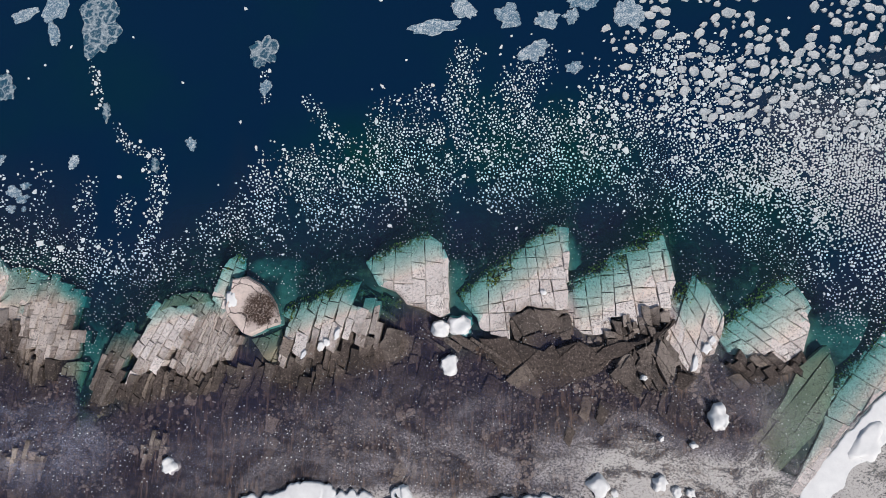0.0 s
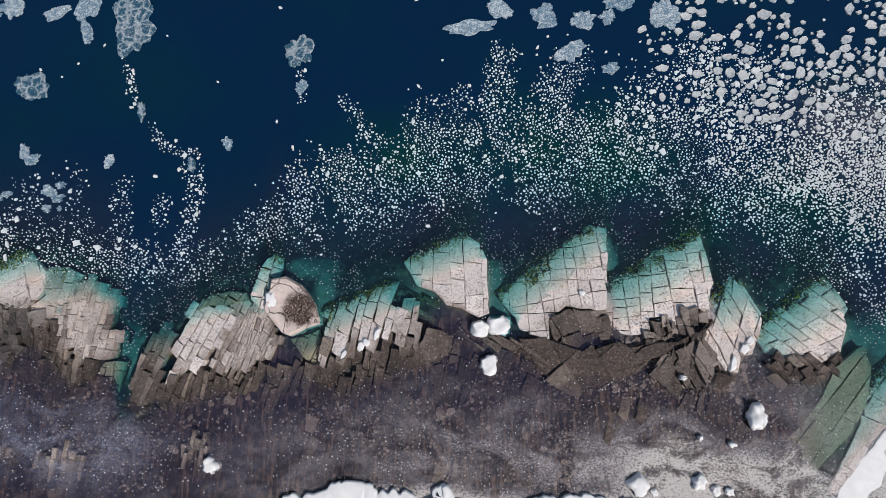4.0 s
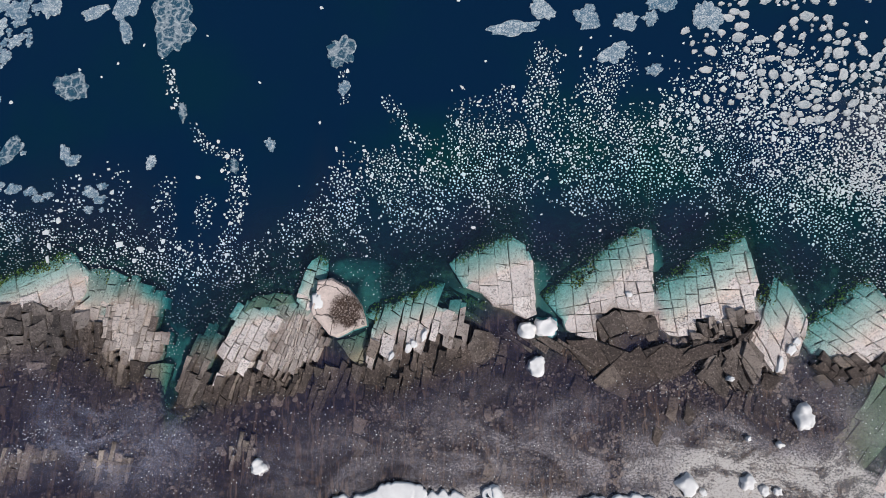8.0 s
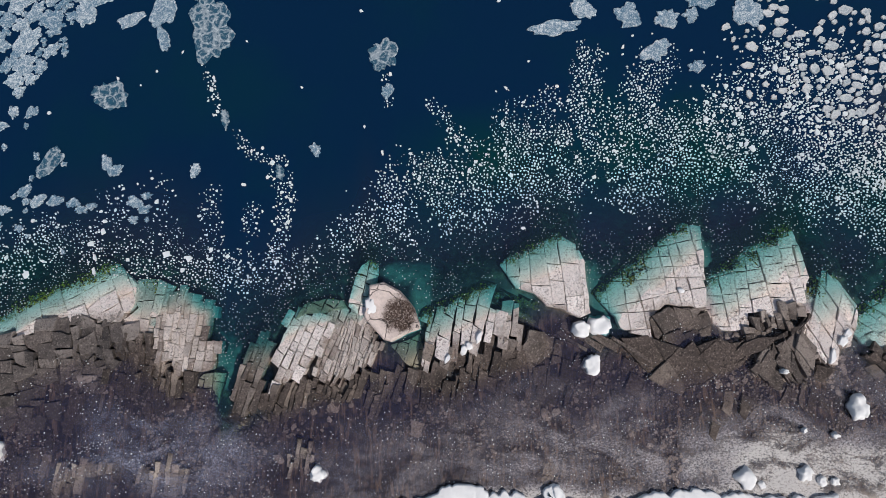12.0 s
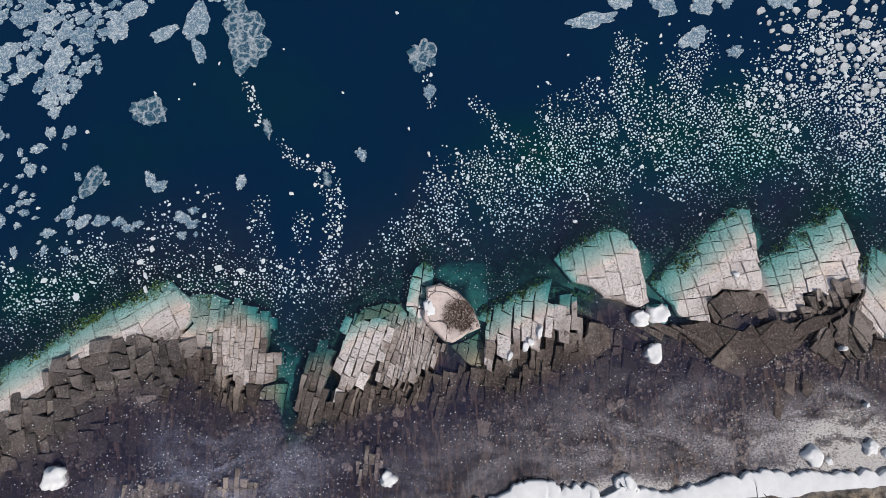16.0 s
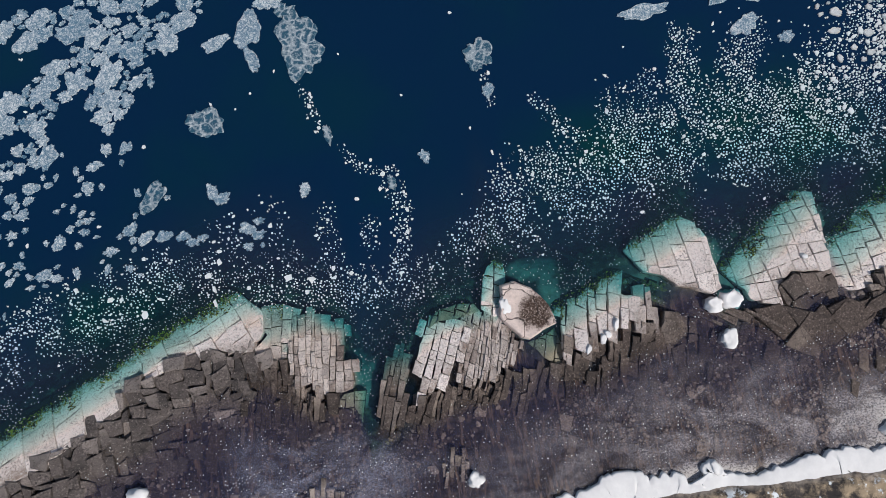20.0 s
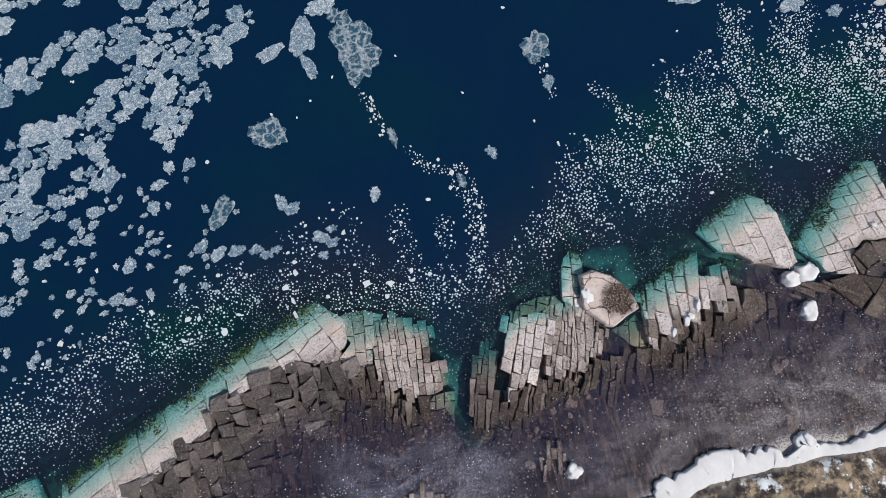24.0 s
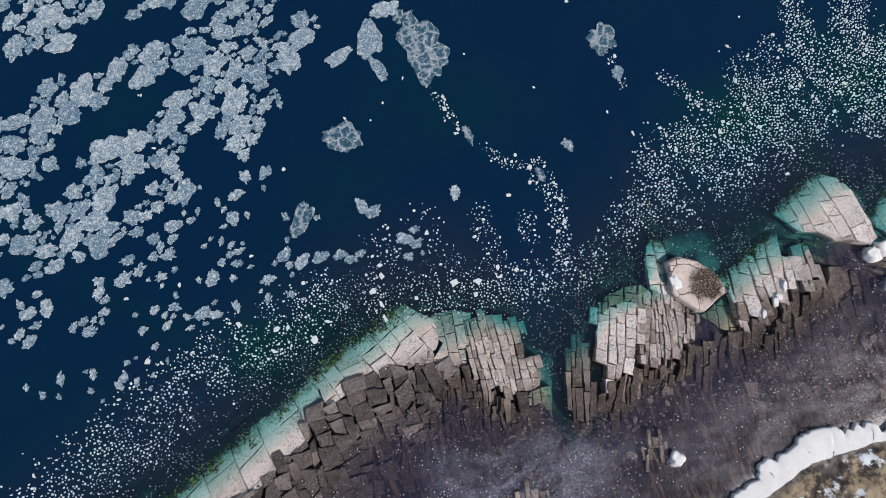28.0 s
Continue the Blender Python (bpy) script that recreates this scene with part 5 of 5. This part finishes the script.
def brash(name, label, step, size, share, seed, clump, jag=0.30, material=None, tight=False):
    """Small pieces of ice on a shaken grid, as one mesh of many flat, uneven blocks."""
    gen = np.random.default_rng(seed)
    x, y = np.meshgrid(np.arange(-125, 75, step), np.arange(-80, 80, step * 0.87))
    x = x + 0.5 * step * (np.arange(x.shape[0]) % 2)[:, None]
    a = radians(11 + 7 * seed)
    x, y = (x + 25) * math.cos(a) - (y - 15) * math.sin(a) - 25, (x + 25) * math.sin(a) + (y - 15) * math.cos(a) + 15
    x, y = x + 1.8 * soft_noise(x, y, 7, seed + 0.5), y + 1.8 * soft_noise(x, y, 7, seed + 1.5)
    here = (x > -118) & (x < 62) & (y > -14) & (y < 46)
    x, y = x[here], y[here]
    x, y = (a.ravel() + gen.uniform(-1, 1, a.size) * step * (0.27 if tight else 0.42) for a in (x, y))
    full = share(x, y, fullness(x, y)) * (1 + clump * soft_noise(x, y, 2.2, seed) + clump * soft_noise(x, y, 0.9, seed + 3))
    pick = gen.random(len(x)) < full
    x, y = x[pick], y[pick]
    r = step * (size[0] + (size[1] - size[0]) * gen.random(len(x)) ** (0.8 if tight else 1.15)) * 0.5
    if tight:
        ij = ((x - X0) / CELL).astype(int), ((y - Y0) / CELL).astype(int)
        kept = ~TAKEN[ij]
        for di in (-1, 0, 1):
            for dj in (-1, 0, 1):
                TAKEN[ij[0] + di, ij[1] + dj] = True
    else:
        kept = np.array([claim(a, b, c * 0.6) for a, b, c in zip(x, y, r)], bool)
    x, y, r = x[kept], y[kept], r[kept]
    m, n = len(x), 6
    a = np.arange(n) / n * 2 * np.pi + gen.uniform(0, 6.3, m)[:, None] + gen.uniform(-0.42, 0.42, (m, n))
    rad = r[:, None] * gen.uniform(1 - jag, 1 + jag, (m, n))
    flat, turn = gen.uniform(0.50, 1.0, m)[:, None], gen.uniform(0, 3.2, m)[:, None]
    px, py = np.cos(a) * rad, np.sin(a) * rad * flat
    px, py = px * np.cos(turn) - py * np.sin(turn), px * np.sin(turn) + py * np.cos(turn)
    high = (0.05 + 0.18 * r * gen.uniform(0.5, 1.4, m))[:, None]
    verts = np.zeros((m, 2 * n, 3))
    verts[:, :n, 0], verts[:, :n, 1], verts[:, :n, 2] = x[:, None] + px, y[:, None] + py, -0.03
    verts[:, n:, 0], verts[:, n:, 1] = x[:, None] + 0.9 * px, y[:, None] + 0.9 * py
    verts[:, n:, 2] = high + gen.uniform(-0.02, 0.02, (m, n))
    k = np.arange(n)
    sides = np.stack([k, (k + 1) % n, n + (k + 1) % n, n + k], 1)
    base = (np.arange(m) * 2 * n)[:, None, None]
    faces = (base + sides).reshape(-1, 4).tolist() + (base[:, :, 0] + n + k).tolist()
    me = bpy.data.meshes.new(name)
    me.from_pydata(verts.reshape(-1, 3).tolist(), [], faces)
    me.materials.append(material or BRASH_ICE)
    tagged(new(name, me), label, "brash ice", kind="stuff")
    return m


def coarse(x, y, full):
    return 0.40 * np.clip(full, 0, 1) * (np.clip((y - 24) / 8, 0, 1) * (x > 12) + 0.45 * (x < -36) * (y > 12))


def medium(x, y, full):
    return 0.5 * np.clip(full, 0, 1.1) * np.clip((y - outer_y(x) - 9) / 10, 0, 1) * np.where((x > -25) & (x < 12), 0.35, 1.0) + 0.004 * (y > outer_y(x) + 3)


def small(x, y, full):
    return 0.62 * np.clip(full, 0, 1.5) * np.clip((y - outer_y(x) - 2) / 9, 0.03, 1)


def fine(x, y, full):
    return 0.6 * np.clip(full - 0.06, 0, 2) * np.clip((y - outer_y(x) + 2) / 6, 0.05, 1)


def crumbs(x, y, full):
    lagoon = (y < outer_y(x) + 3) & (y > shore_y(x) + 1)
    return 0.36 * np.clip(full - 0.08, 0, 2) + 0.035 * lagoon + 0.12 * ((y > outer_y(x) - 0.5) & (y < outer_y(x) + 7))


def packed(x, y, full):
    """The drift that the current has pressed together in the east, with a few open leads."""
    u = x * 0.62 + y * 0.78 - 33.5 + 1.6 * soft_noise(x, y, 6, 61)
    lead = soft_noise(x * 0.8 - y * 0.6, (x * 0.6 + y * 0.8) * 2.0, 5.0, 62) + 0.5 * soft_noise(x, y, 1.8, 63)
    return np.clip(u / 4.5, 0, 1) * np.clip((28 - y + 0.3 * (x - 34)) / 6, 0, 1) * np.clip((y - outer_y(x) - 0.3) / 2.5, 0, 1) * np.clip(1.35 - 1.1 * np.clip(lead, 0, 1) * (y > 14), 0, 1)


brash_total = [
    brash("ice_chunks", "greyish white ice chunks the size of a table", 1.0, (0.5, 1.0), coarse, 21, 0.9),
    brash("ice_cakes", "small white rounded pieces of drifting ice", 0.62, (0.5, 1.0), medium, 22, 0.9),
    brash("pressed_brash", "tightly pressed field of small greyish white ice pieces", 0.31, (0.8, 1.15), packed, 26, 0.25, tight=True),
    brash("brash_ice", "dense belt of small white brash ice pieces", 0.35, (0.5, 1.05), small, 23, 1.2),
    brash("brash_pieces", "many small bits of white brash ice packed together", 0.27, (0.55, 1.1), fine, 24, 1.2),
    brash("brash_crumbs", "tiny white ice crumbs scattered on the water", 0.19, (0.4, 0.85), crumbs, 25, 0.9),
]

# ---- seaweed on the drowned edges ----
def seaweed():
    gen = np.random.default_rng(77)
    x, y = gen.uniform(-104, 46, 150000), gen.uniform(-2, 17, 150000)
    z = top_height(x, y)
    edge = outer_y(x) - y
    grown = np.clip((-z - 0.50) / 0.55, 0, 1) + 0.75 * soft_noise(x, y, 2.2, 71) + 0.55 * soft_noise(x, y, 0.7, 72)
    keep = (z < -0.5) & (z > -1.3) & (edge > -1.4) & (edge < 5.0) & (grown > 0.38 + 0.16 * np.clip(edge - 1.5, 0, 9) + 0.5 * gen.random(150000))
    x, y, z = x[keep], y[keep], z[keep]
    m, n = len(x), 7
    r = gen.uniform(0.03, 0.13, m)
    a = np.arange(n) / n * 2 * np.pi + gen.uniform(0, 6, m)[:, None]
    rad = r[:, None] * gen.uniform(0.35, 1.3, (m, n))
    verts = np.zeros((m, n + 1, 3))
    verts[:, :n, 0], verts[:, :n, 1], verts[:, :n, 2] = x[:, None] + np.cos(a) * rad, y[:, None] + np.sin(a) * rad, z[:, None] - 0.05
    verts[:, n, 0], verts[:, n, 1], verts[:, n, 2] = x, y, z + 0.12
    k = np.arange(n)
    tri = np.stack([k, (k + 1) % n, np.full(n, n)], 1)
    faces = ((np.arange(m) * (n + 1))[:, None, None] + tri).reshape(-1, 3).tolist()
    me = bpy.data.meshes.new("seaweed")
    me.from_pydata(verts.reshape(-1, 3).tolist(), [], faces)
    me.materials.append(WEED)
    tagged(new("seaweed", me), "dark olive seaweed fringe on drowned rock edges", "seaweed", kind="stuff")


seaweed()

# ---- grease ice film ----
film, gx, gy = sheet("grease_ice", None, SLUSH)
film.location.z = 0.015
film.visible_shadow = False
wander = soft_noise(gx, gy, 9, 31)
near_shore = 0.85 * np.clip(1.1 - (gy - shore_y(gx)) / (2.6 + 6.0 * np.clip((gx - 4) / 12, 0, 1) + 1.6 * wander), 0, 1) ** 1.3
east = 0.14 * np.clip((gx * 0.62 + gy * 0.78 - 36) / 9, 0, 1) * np.clip((32 - gy + 0.35 * (gx - 30)) / 8, 0, 1) * np.clip((gy - outer_y(gx) + 1) / 3, 0, 1)
haze = np.zeros_like(gx)
for hx, hy, hr, ht, amount in [(-47, -9.0, 12, 5.5, 0.40), (-25, -11, 14, 5, 0.29), (-9, -9.0, 15, 6.0, 0.42), (26, -12, 17, 5.2, 1.25), (29, -5, 8, 6, 0.32), (9, -11, 13, 4.6, 0.62), (-3, -7.5, 10, 4.5, 0.40), (-62, -11, 8, 3, 0.14), (50, -14, 22, 14, 1.6)]:
    haze = np.maximum(haze, amount * np.clip(1.3 - np.hypot((gx - hx) / hr, (gy - hy) / ht) + 0.5 * wander + 0.16 * soft_noise(gx, gy, 3.5, 36) + 0.1 * soft_noise(gx, gy, 1.5, 37), 0, 1))
foot_y = np.interp(gx, [20, 33, 38.8, 43.2, 50, 60], [-13.5, -12.6, -6.6, -2.8, 2.9, 9.4])
seaward = np.clip((gy - foot_y) / 1.2, 0, 1) * np.clip((gx - 30) / 4, 0, 1)      # clear water over the ledges beside the ice foot
near_shore, haze = near_shore * (1 - 0.85 * seaward), haze * (1 - 0.75 * seaward)
thick = np.clip(np.maximum(np.maximum(near_shore, east), haze), 0, 1) * (np.abs(gx + 30) < 110) * (gy < 60)
film.data.attributes.new("thickness", "FLOAT", "POINT").data.foreach_set("value", thick.astype(np.float32).ravel())
bare = bmesh.new()
bare.from_mesh(film.data)
layer = bare.verts.layers.float["thickness"]
bmesh.ops.delete(bare, geom=[f for f in bare.faces if max(v[layer] for v in f.verts) < 0.02], context="FACES")
bare.to_mesh(film.data)
bare.free()
tagged(film, "thin grey film of slushy grease ice on calm water", "slush", kind="stuff")
print("slabs", slab_total, "floes", FLOES, "brash", brash_total, "objects", len(bpy.data.objects))
